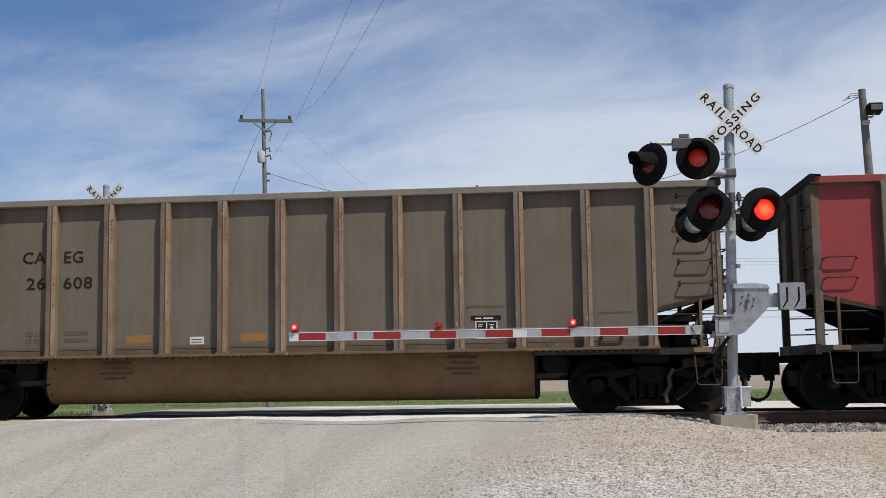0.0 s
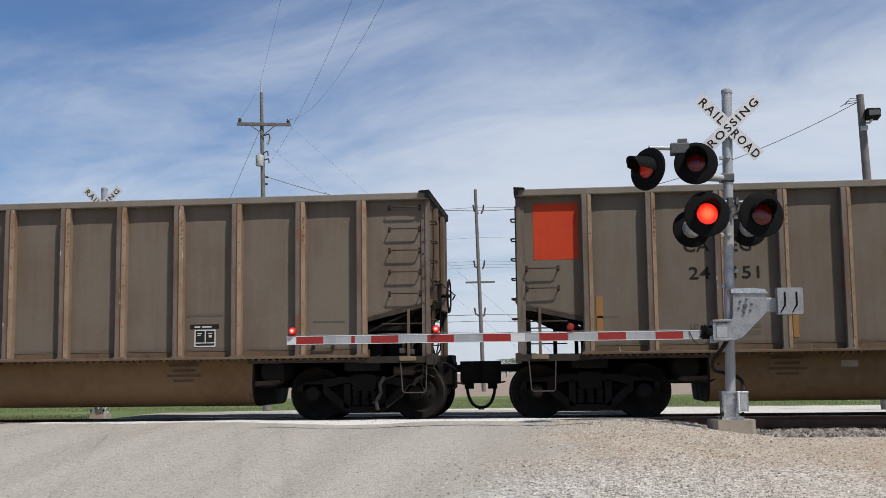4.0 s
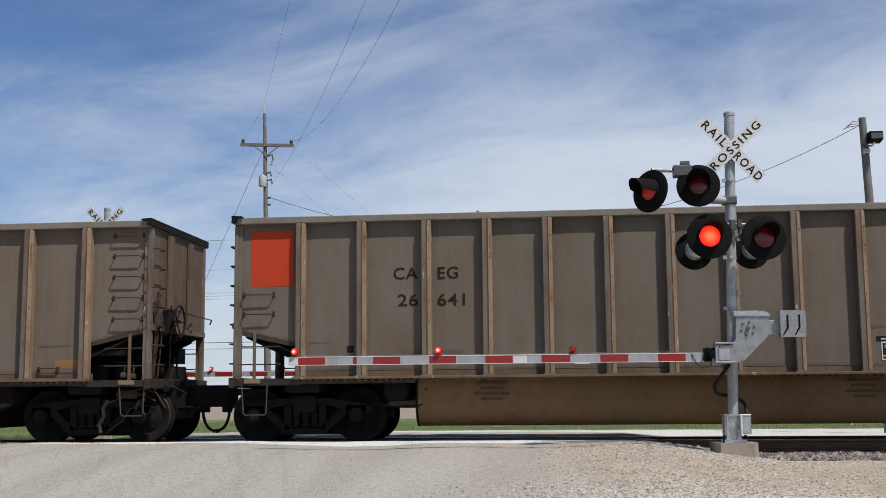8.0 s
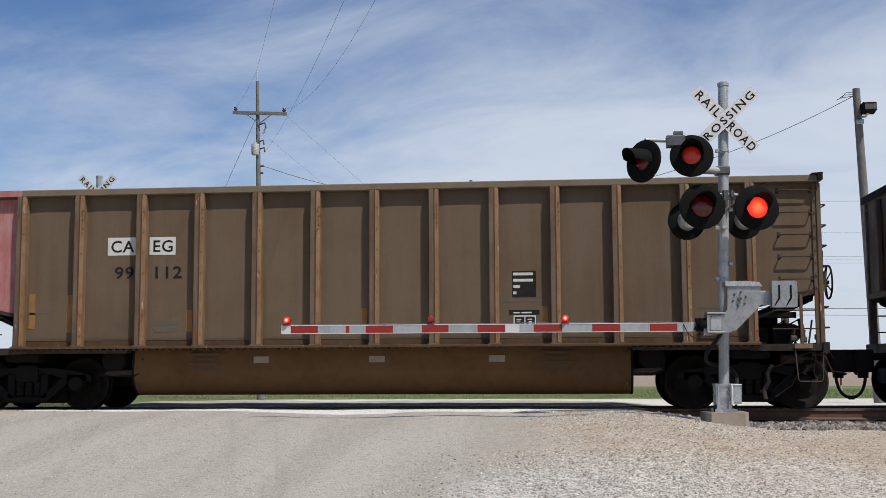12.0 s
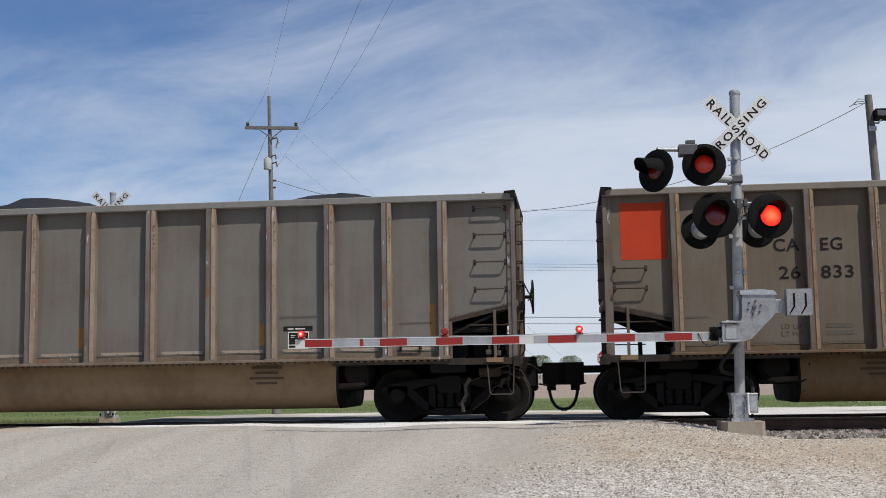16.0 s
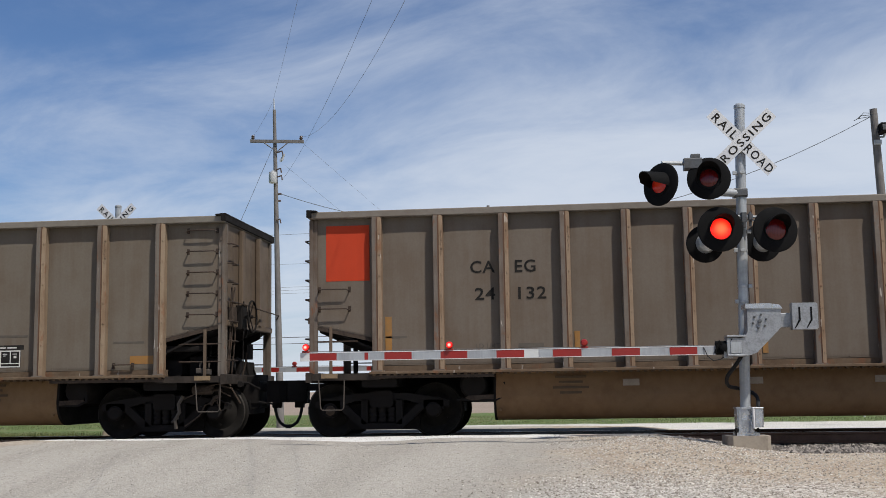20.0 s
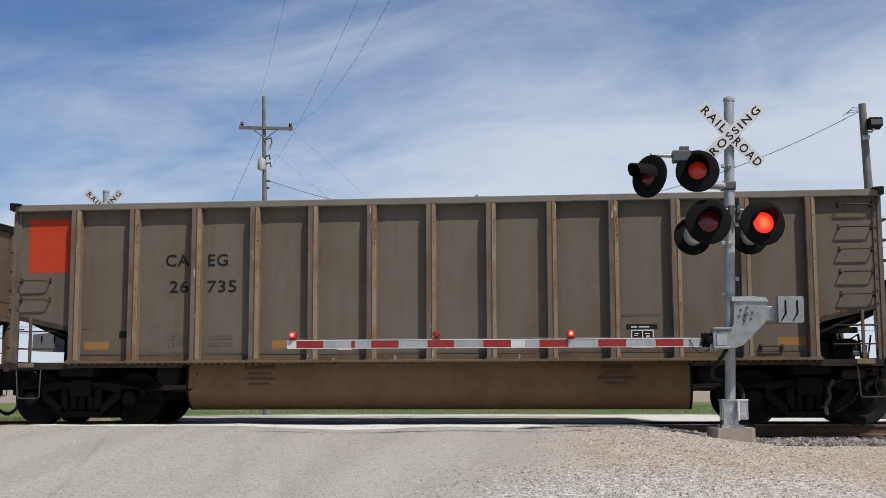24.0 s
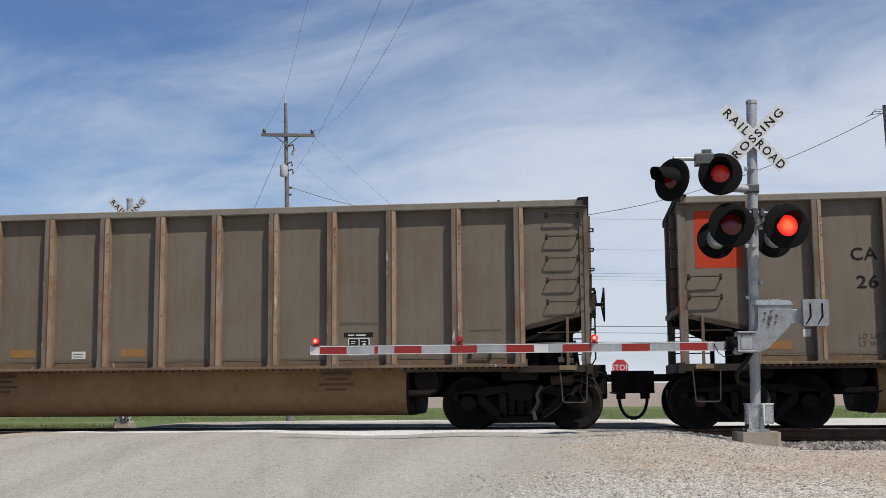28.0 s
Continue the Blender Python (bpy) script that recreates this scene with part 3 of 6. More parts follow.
def far_side_mesh(ribs):
    s = Shape()
    ring = [(0.0, foot(0, ribs)), (ribs[0], foot(ribs[0] - 0.01, ribs)), (ribs[0], 1.06), (ribs[-1], 1.06), (ribs[-1], foot(ribs[-1] + 0.01, ribs)), (14.74, foot(14.74, ribs)), (14.74, 3.75), (0, 3.75)]
    s.prism([(x - HALF, z) for x, z in ring], "y", -SHEET - 0.02, -SHEET)
    return s.mesh("far_side_wall", BODY)


def end_wall_mesh(sign):
    s = Shape()
    x = sign * (HALF - 0.03)
    s.box(min(x, x - sign * 0.03), max(x, x - sign * 0.03), SHEET, -SHEET, 1.95, 3.75)
    return s.mesh("end_wall", END_PAINT)


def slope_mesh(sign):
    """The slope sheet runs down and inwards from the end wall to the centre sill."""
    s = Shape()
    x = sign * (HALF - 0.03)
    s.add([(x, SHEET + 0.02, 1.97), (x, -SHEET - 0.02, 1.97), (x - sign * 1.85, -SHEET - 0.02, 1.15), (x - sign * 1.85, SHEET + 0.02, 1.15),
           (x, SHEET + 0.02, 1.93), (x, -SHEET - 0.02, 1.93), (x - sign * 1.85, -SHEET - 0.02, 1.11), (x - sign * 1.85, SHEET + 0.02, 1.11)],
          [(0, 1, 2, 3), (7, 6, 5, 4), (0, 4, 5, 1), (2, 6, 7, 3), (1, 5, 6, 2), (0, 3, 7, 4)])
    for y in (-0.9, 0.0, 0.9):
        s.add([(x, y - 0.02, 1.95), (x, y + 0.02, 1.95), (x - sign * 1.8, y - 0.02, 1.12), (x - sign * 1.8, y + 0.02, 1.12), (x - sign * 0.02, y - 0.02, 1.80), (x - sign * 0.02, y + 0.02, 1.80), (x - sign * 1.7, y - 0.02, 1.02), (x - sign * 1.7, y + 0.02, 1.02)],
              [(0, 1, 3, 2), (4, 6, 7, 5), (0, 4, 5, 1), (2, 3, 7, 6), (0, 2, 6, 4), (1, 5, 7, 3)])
    return s.mesh("slope_sheet", SHADE_GRIME)


def foot_flange_mesh(sign, ribs):
    """The rusty angle along the cut-up lower edge of the side."""
    a, b = (0.0, ribs[0] - 0.08) if sign < 0 else (ribs[-1] + 0.09, 14.74)
    za, zb = foot(a + 0.001, ribs), foot(b - 0.001, ribs)
    return Shape().prism([(a - HALF, za - 0.055), (b - HALF, zb - 0.055), (b - HALF, zb + 0.012), (a - HALF, za + 0.012)], "y", SHEET - 0.012, SHEET + 0.09).mesh("side_foot_flange", BRAKE_DUST)


def end_post_mesh(sign):
    x = sign * (HALF - 0.03)
    return Shape().box(min(x, x + sign * 0.09), max(x, x + sign * 0.09), -0.09, 0.09, 2.03, 3.68, 0.02).mesh("end_wall_post", END_PAINT)


def end_beam_mesh(sign):
    x = sign * (HALF - 0.03)
    return Shape().box(min(x, x + sign * 0.07), max(x, x + sign * 0.07), SHEET, -SHEET, 1.93, 2.03, 0.01).mesh("end_wall_beam", END_PAINT)


def corner_mesh(sign, near):
    s, x = Shape(), sign * (HALF - 0.06)
    y = SHEET - 0.02 if near else -SHEET - 0.03
    s.box(x - 0.07, x + 0.07, y - 0.0, y + 0.05, 1.02, 3.70)
    s.box(x + sign * 0.03 - 0.03, x + sign * 0.03 + 0.03, y - 0.02, y + 0.12, 1.02, 3.70)
    for k in range(9):
        z = 1.98 + k * 0.205
        s.box(x - 0.045, x - 0.017, y - 0.018, y, z, z + 0.028)
    return s.mesh("corner_post", RIB)


def grab_mesh(length, upright=False):
    s = Shape()
    if upright:
        s.tube([(0, 0, -length / 2), (0.10, 0, -length / 2), (0.12, 0, -length / 2 + 0.03), (0.12, 0, length / 2 - 0.03), (0.10, 0, length / 2), (0, 0, length / 2)], 0.014, 6)
    else:
        s.tube([(-length / 2, 0.07, -0.02), (-length / 2, -0.04, -0.02), (-length / 2 + 0.04, -0.055, -0.0), (length / 2 - 0.04, -0.055, -0.0), (length / 2, -0.04, -0.02), (length / 2, 0.07, -0.02)], 0.012, 6)
        s.box(-length / 2 - 0.025, -length / 2 + 0.025, 0.045, 0.07, -0.05, 0.05)
        s.box(length / 2 - 0.025, length / 2 + 0.025, 0.045, 0.07, -0.05, 0.05)
    return s.mesh("grab_iron", GRAB)


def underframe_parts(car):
    part("centre_sill", Shape().box(-HALF + 0.06, HALF + 0.27, -0.33, 0.33, 0.56, 1.10, 0.03), SHADE_GRIME, car)
    bolster = Shape().box(-0.3, 0.3, -1.4, 1.4, 0.84, 1.08, 0.03).mesh("body_bolster", SHADE_GRIME)
    bearer = Shape().box(-0.95, 0.95, -1.36, 1.36, 1.00, 1.14).mesh("cross_bearer", SHADE_GRIME)
    tank = Shape().turn([(0.0, -1.25), (0.20, -1.22), (0.24, -1.15), (0.24, 1.15), (0.20, 1.22), (0.0, 1.25)], (0, 0, 0.86), "y", 14).mesh("air_reservoir", SHADE_GRIME)
    pipe = Shape().tube([(-0.45, -1.2, 0.62), (0.2, -1.22, 0.60), (0.35, -1.22, 0.66), (0.35, -1.2, 0.9)], 0.03, 6).mesh("brake_pipe", SHADE_GRIME)
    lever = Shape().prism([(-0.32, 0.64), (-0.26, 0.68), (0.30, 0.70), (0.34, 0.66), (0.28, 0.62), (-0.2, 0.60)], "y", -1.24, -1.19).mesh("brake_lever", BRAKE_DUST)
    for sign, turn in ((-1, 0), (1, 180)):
        part("body_bolster", bolster, SHADE_GRIME, car, at=pose(sign * 6.2, 0, 0))
        part("cross_bearer", bearer, SHADE_GRIME, car, at=pose(sign * 5.2, 0, 0))
        part("air_reservoir", tank, SHADE_GRIME, car, at=pose(sign * 4.62, 0, 0))
        part("brake_pipe", pipe, SHADE_GRIME, car, at=pose(sign * 4.45, 0, 0))
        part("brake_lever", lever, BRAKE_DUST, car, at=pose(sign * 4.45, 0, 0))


def platform_mesh(sign):
    s = Shape()
    x0, x1 = sorted((sign * (HALF - 1.2), sign * (HALF + 0.02)))
    s.box(x0, x1, OUT + 0.06, -OUT - 0.06, 0.965, 1.075, 0.012)
    s.box(sign * HALF - 0.05, sign * HALF + 0.05, OUT + 0.03, -OUT - 0.03, 0.93, 1.10, 0.01)
    return s.mesh("end_platform", PLATFORM)


def post_mesh(h, w=0.05):
    return Shape().box(-w / 2, w / 2, -0.02, 0.02, 0, h, 0.006).mesh("end_post", END_PAINT)


def brace_mesh(h):
    return Shape().box(-0.035, 0.035, -0.05, 0.05, 0, h, 0.012).mesh("slope_brace", SHADE_GRIME)


def stirrup_mesh():
    return Shape().tube([(-0.23, 0, 0.97), (-0.195, 0, 0.50), (-0.165, 0, 0.47), (0.165, 0, 0.47), (0.195, 0, 0.50), (0.21, 0, 0.97)], 0.011, 6).mesh("stirrup_step", STEP)


def coupler_mesh(pocket):
    """Shank, head and knuckle, drawn out to the right from its car's end; pocket: with the draft-gear casting of the brake end."""
    s = Shape()
    s.box(-0.1, 0.42, -0.09, 0.09, 0.80, 0.93, 0.02)
    s.prism([(0.36, -0.20), (0.60, -0.24), (0.70, -0.14), (0.66, 0.02), (0.74, 0.12), (0.66, 0.25), (0.44, 0.22), (0.34, 0.12)], "z", 0.60, 0.99)
    if pocket:
        s.box(0.0, 0.26, -0.30, 0.30, 0.50, 1.0, 0.03)
    s.tube([(0.30, -0.55, 0.62), (0.52, -0.5, 0.58), (0.55, -0.2, 0.56)], 0.016, 6)
    s.box(0.42, 0.58, -0.05, 0.06, 0.50, 0.62, 0.02)
    return s.mesh("coupler", SHADE_GRIME)


def hose_mesh():
    """Half of the sagging loop of air hose between two cars, with its metal coupling."""
    s = Shape().tube([(0.46, 0, 0.66), (0.46, 0, 0.55), (0.47, 0, 0.44), (0.50, 0, 0.33), (0.55, 0, 0.24), (0.62, 0, 0.185), (0.71, 0, 0.165)], 0.028, 8)
    s.box(0.66, 0.705, -0.04, 0.04, 0.13, 0.20, 0.01)
    return s.mesh("air_hose", RUBBER)


def brake_gear_mesh():
    """Brake cylinder, reservoir, valve and pipes crowded on the end platform."""
    s = Shape()
    s.turn([(0.0, -0.75), (0.12, -0.74), (0.15, -0.70), (0.15, -0.15), (0.12, -0.10), (0.0, -0.09)], (HALF - 0.35, 0, 1.27), "y", 14)
    s.turn([(0.0, 0.1), (0.17, 0.12), (0.19, 0.18), (0.19, 0.75), (0.17, 0.82), (0.0, 0.83)], (HALF - 0.5, 0, 1.28), "y", 14)
    s.box(HALF - 0.75, HALF - 0.42, -1.1, -0.75, 1.08, 1.42, 0.03)
    s.box(HALF - 1.15, HALF - 0.85, -1.2, -0.9, 1.08, 1.36, 0.04)
    s.box(HALF - 1.30, HALF - 0.42, -1.38, -1.28, 1.50, 1.60, 0.02)
    s.box(HALF - 1.30, HALF - 0.30, 0.9, 1.3, 1.42, 1.72, 0.02)
    s.box(HALF - 1.25, HALF - 0.24, 0.2, 1.2, 1.05, 1.36, 0.05)
    s.box(HALF - 1.22, HALF - 1.02, -0.5, 0.5, 1.05, 1.60, 0.05)
    for y, z in ((-1.2, 1.3), (-0.9, 1.4), (-0.4, 1.25), (0.4, 1.42), (0.9, 1.2)):
        s.tube([(HALF - 0.5, y, 1.08), (HALF - 0.45, y, z), (HALF - 0.25, y + 0.2, z + 0.1), (HALF - 0.2, y + 0.25, 1.1)], 0.022, 6)
    for k in range(7):
        z = 2.35 - k * 0.17
        s.turn([(0.012, -0.01), (0.035, 0.0), (0.012, 0.01)], (HALF + 0.10, -0.72, z), "x", 8)
    s.tube([(HALF + 0.10, -0.72, 2.4), (HALF + 0.10, -0.74, 1.2), (HALF - 0.1, -0.74, 0.85)], 0.014, 6)
    return s.mesh("brake_gear", SHADE_GRIME)


def brake_wheel_mesh():
    s = Shape()
    x, y, z = HALF + 0.26, -0.72, 2.12
    rim = [(x, y + 0.28 * math.cos(a), z + 0.28 * math.sin(a)) for a in [k * math.pi / 12 for k in range(25)]]
    s.tube(rim, 0.017, 6)
    for k in range(5):
        a = k * 2 * math.pi / 5
        s.tube([(x - 0.05, y, z), (x, y + 0.28 * math.cos(a), z + 0.28 * math.sin(a))], 0.012, 6)
    s.tube([(x - 0.22, y, z), (x + 0.01, y, z)], 0.03, 8)
    s.box(HALF + 0.0, HALF + 0.12, y - 0.16, y + 0.16, z - 0.22, z + 0.2, 0.02)
    return s.mesh("brake_wheel", SHADE_GRIME)


def rod_mesh():
    return Shape().tube([(HALF + 0.02, -1.35, 2.36), (HALF + 0.12, -0.9, 2.34), (HALF + 0.14, 0.6, 2.30), (HALF + 0.16, 1.5, 2.28), (HALF + 0.1, 1.56, 2.2)], 0.013, 6).mesh("uncoupling_rod", GRAB)


def coal_mesh(rise, seed):
    xs, ys = [-7.2 + 0.3 * k for k in range(49)], [-1.38 + 0.23 * k for k in range(13)]
    v = []
    for x in xs:
        for y in ys:
            edge = min(1.0, (1.4 - abs(y)) / 0.9) * min(1.0, (7.25 - abs(x)) / 1.6)
            hump = 0.5 + 0.75 * noise.noise((x * 0.35 + seed, y * 0.2, seed))
            v.append((x, y, 3.45 + (0.2 + rise) * max(edge, 0) * max(hump, 0.15) * 1.4 + random.uniform(-0.03, 0.04)))
    n = len(ys)
    f = [(i * n + j, (i + 1) * n + j, (i + 1) * n + j + 1, i * n + j + 1) for i in range(len(xs) - 1) for j in range(n - 1)]
    return Shape().add(v, f).mesh("coal_load", COAL)


def frame_mesh():
    """A cast truck side frame with its two windows, spring pack and bearing adapters."""
    s = Shape()
    y0, y1 = -1.16, -1.02
    top = [(-1.15, 0.60), (-0.98, 0.66), (-0.45, 0.74), (0.45, 0.74), (0.98, 0.66), (1.15, 0.60), (1.15, 0.50), (0.80, 0.52), (0.42, 0.62), (-0.42, 0.62), (-0.80, 0.52), (-1.15, 0.50)]
    s.prism(top, "y", y0, y1)
    s.prism([(-0.80, 0.54), (-0.62, 0.56), (-0.26, 0.24), (0.26, 0.24), (0.62, 0.56), (0.80, 0.54), (0.34, 0.14), (-0.34, 0.14)], "y", y0, y1)
    for x in (-0.30, 0.30):
        s.box(x - 0.06, x + 0.06, y0, y1, 0.22, 0.64, 0.01)
    for x in (-0.16, 0.0, 0.16):
        s.turn([(0.07, 0.26), (0.075, 0.30), (0.06, 0.33), (0.075, 0.37), (0.06, 0.41), (0.075, 0.45), (0.07, 0.5)], (x, -1.08, 0), "z", 10)
    for x in (-0.89, 0.89):
        s.turn([(0.0, -1.24), (0.10, -1.24), (0.13, -1.21), (0.13, -1.0)], (x, 0, 0.457), "y", 14)
        s.box(x - 0.17, x + 0.17, y0, y1, 0.46, 0.64, 0.02)
    return s.mesh("side_frame", SHADE_GRIME)


def wheelset_mesh():
    """Axle with two wheels: flange, tread, hollow plate and hub."""
    s = Shape()
    for sign in (-1, 1):
        ring = [(0.0, 0.90), (0.10, 0.90), (0.13, 0.86), (0.30, 0.80), (0.37, 0.845), (0.440, 0.85), (0.457, 0.83), (0.460, 0.74), (0.487, 0.725), (0.485, 0.70), (0.38, 0.70), (0.30, 0.75), (0.12, 0.72), (0.0, 0.72)]
        s.turn([(r, sign * d) for r, d in ring], (0, 0, 0), "y", 28)
        for k in range(3):
            a = k * 2 * math.pi / 3 + 0.4
            s.tube([(0.22 * math.cos(a), sign * 0.80, 0.22 * math.sin(a)), (0.22 * math.cos(a), sign * 0.845, 0.22 * math.sin(a))], 0.028, 6)
    s.turn([(0.07, -1.1), (0.085, -0.7), (0.085, 0.7), (0.07, 1.1)], (0, 0, 0), "y", 10)
    me = s.mesh("wheelset", STEEL)
    me.materials.append(RIM)
    for p in me.polygons:
        r = math.hypot(p.center.x, p.center.z)
        if r > 0.43 and abs(p.center.y) > 0.79:
            p.material_index = 1
    return me


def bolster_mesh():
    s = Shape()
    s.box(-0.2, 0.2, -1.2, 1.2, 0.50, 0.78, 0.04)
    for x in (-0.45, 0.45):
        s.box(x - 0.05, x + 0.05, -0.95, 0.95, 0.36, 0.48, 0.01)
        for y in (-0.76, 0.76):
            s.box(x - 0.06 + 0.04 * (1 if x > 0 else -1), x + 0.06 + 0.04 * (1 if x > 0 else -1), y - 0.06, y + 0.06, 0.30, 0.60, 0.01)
    # Added block: closes the gap between the wheels, where shade looks solid black.
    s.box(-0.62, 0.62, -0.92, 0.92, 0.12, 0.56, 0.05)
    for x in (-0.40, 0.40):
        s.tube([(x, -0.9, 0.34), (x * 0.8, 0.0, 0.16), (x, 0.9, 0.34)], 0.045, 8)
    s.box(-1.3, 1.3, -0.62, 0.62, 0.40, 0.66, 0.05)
    return s.mesh("bolster", SHADE_GRIME)


def build_car(ribs, rungs, label):
    """One bathtub coal gondola, its near side towards -y, its base on the rails."""
    car = thing("coal_gondola", pose(0, TRACK_Y, 0), label, "rail car", "coal train")
    edges = (0.0,) + ribs + (14.74,)
    for a, b in zip(edges, edges[1:]):
        part("side_panel", panel_mesh(a, b, ribs), BODY, car)
    rib, bolted = rib_mesh(False), rib_mesh(True)
    for k, r in enumerate(ribs):
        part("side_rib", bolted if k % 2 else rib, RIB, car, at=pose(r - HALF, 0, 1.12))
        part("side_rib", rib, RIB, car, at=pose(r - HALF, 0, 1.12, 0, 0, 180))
    part("top_chord", chord_mesh(), CHORD, car, "lighter steel rim along the top")
    cap = cap_mesh()
    for turn in (0, 180):
        part("end_cap", cap, SHADE_GRIME, car, at=Matrix.Translation((0, 0, TOP)) @ pose(0, 0, 0, 0, 0, turn) @ Matrix.Translation((HALF - 0.09, 0, 0)))
    tub, ring, a, b = tub_mesh()
    part("bathtub_floor", tub, TUB, car, "dusty brown rounded tub between the trucks")
    for x in (a - 0.02, b + 0.02):
        part("tub_end", tub_end_mesh(ring, x), SHADE_GRIME, car, "near-black end of the tub")
    part("side_sill", sill_mesh(ribs), SILL, car)
    part("far_side_wall", far_side_mesh(ribs), BODY, car)
    for sign in (-1, 1):
        part("end_wall", end_wall_mesh(sign), BODY, car)
        # The shade below the slope is put into the sheet's own dark colour.
        part("slope_sheet", slope_mesh(sign), SHADE_GRIME, car, "slope sheet coloured near-black for its shade")
        part("side_foot_flange", foot_flange_mesh(sign, ribs), SEAM, car)
        part("end_wall_beam", end_beam_mesh(sign), BODY, car)
        upright = end_post_mesh(sign)
        for y in (-0.55, 0.55):
            part("end_wall_post", upright, BODY, car, at=pose(0, y, 0))
        part("end_platform", platform_mesh(sign), PLATFORM, car, "greasy black end platform")
        for near in (True, False):
            part("corner_post", corner_mesh(sign, near), RIB, car)
    underframe_parts(car)
    grab, ladder = grab_mesh(0.52), grab_mesh(0.40, True)
    for k in range(rungs):
        part("grab_iron", grab, GRAB, car, at=pose(HALF - 0.42, SHEET - 0.045, 3.585 - k * 0.365 * 5 / rungs))
    for k in range(2):
        part("grab_iron", grab, GRAB, car, at=pose(-HALF + 0.42, SHEET - 0.045, 2.50 - k * 0.33))
    end_grab = Shape().tube([(0, 0, 0), (0.11, 0.01, 0), (0.12, 0.05, 0), (0.12, 0.36, 0), (0.11, 0.40, 0), (0, 0.41, 0)], 0.013, 6).mesh("end_grab_iron", GRAB)
    for sign, turn, y in ((1, 0, SHEET + 0.03), (-1, 180, SHEET + 0.44)):
        for k in range(7):
            part("end_grab_iron", end_grab, GRAB, car, at=pose(sign * (HALF - 0.02), y, 3.35 - k * 0.335, 0, 0, turn))
        for x, h in ((0.36, 0.80), (1.1, 0.62)):
            part("end_post", post_mesh(h), RIB, car, at=pose(sign * (HALF - x), SHEET - 0.02, 1.07))
        part("slope_brace", brace_mesh(0.72), SHADE_GRIME, car, at=pose(sign * (HALF - 0.60), -0.5, 1.07))
        part("slope_brace", brace_mesh(0.72), SHADE_GRIME, car, at=pose(sign * (HALF - 0.98), 0.6, 0.95))
        for z in (1.32, 1.62):
            part("side_rod", Shape().tube([(-0.40, 0, 0), (0.40, 0, 0)], 0.012, 6).mesh("side_rod", GRAB), GRAB, car, at=pose(sign * (HALF - 0.42), SHEET - 0.01, z))
            part("side_rod", Shape().tube([(-0.40, 0, 0), (0.40, 0, 0)], 0.012, 6).mesh("side_rod", GRAB), GRAB, car, at=pose(sign * (HALF - 0.42), -SHEET - 0.01, z))
    stirrup, coupler, hose = stirrup_mesh(), {1: coupler_mesh(True), -1: coupler_mesh(False)}, hose_mesh()
    for sign, turn in ((1, 0), (-1, 180)):
        for y in (OUT + 0.06, -OUT - 0.06):
            part("stirrup_step", stirrup, GRAB, car, at=pose(sign * (HALF - 0.33) + 0.07, y, 0))
        c = part("coupler", coupler[sign], SHADE_GRIME, car, at=pose(sign * (HALF + 0.03), 0, 0, 0, 0, turn))
        part("air_hose", hose, RUBBER, c)
    part("brake_gear", brake_gear_mesh(), SHADE_GRIME, car)
    for y, lo, hi in ((-1.30, 1.0, 2.6), (-1.22, 1.1, 2.2), (-1.02, 1.1, 2.2), (-0.35, 1.1, 1.5)):
        part("brake_pipe", Shape().tube([(HALF - 0.02, y, lo), (HALF + 0.02, y + 0.03, (lo + hi) / 2), (HALF + 0.05, y + 0.02, hi)], 0.016, 6), GRAB, car)
    part("brake_cylinder", Shape().turn([(0.0, -0.22), (0.06, -0.21), (0.085, -0.19), (0.085, 0.12), (0.06, 0.16), (0.02, 0.17), (0.02, 0.32), (0.0, 0.32)], (6.92, -1.20, 0.84), "x", 14), BRAKE_DUST, car, "dusty brake cylinder above the wheel")
    for sign in (-1, 1):
        part("sill_placard", Shape().box(sign * (HALF - 0.36) - 0.14, sign * (HALF - 0.36) + 0.14, OUT + 0.02, OUT + 0.03, 1.0, 1.075), PLACARD, car, "small tan placard on the sill")
    part("angle_cock", Shape().tube([(HALF - 0.1, -0.9, 0.98), (HALF + 0.2, -0.75, 0.95), (HALF + 0.34, -0.5, 0.84)], 0.022, 8).box(HALF + 0.05, HALF + 0.14, -0.90, -0.80, 0.88, 0.98, 0.02), SHADE_GRIME, car)
    part("retainer_valve", Shape().box(HALF - 0.02, HALF + 0.10, -1.32, -1.12, 1.98, 2.26, 0.03).tube([(HALF + 0.04, -1.2, 2.26), (HALF + 0.05, -1.15, 2.5), (HALF + 0.02, -1.0, 2.62)], 0.016, 6), BRAKE_DUST, car)
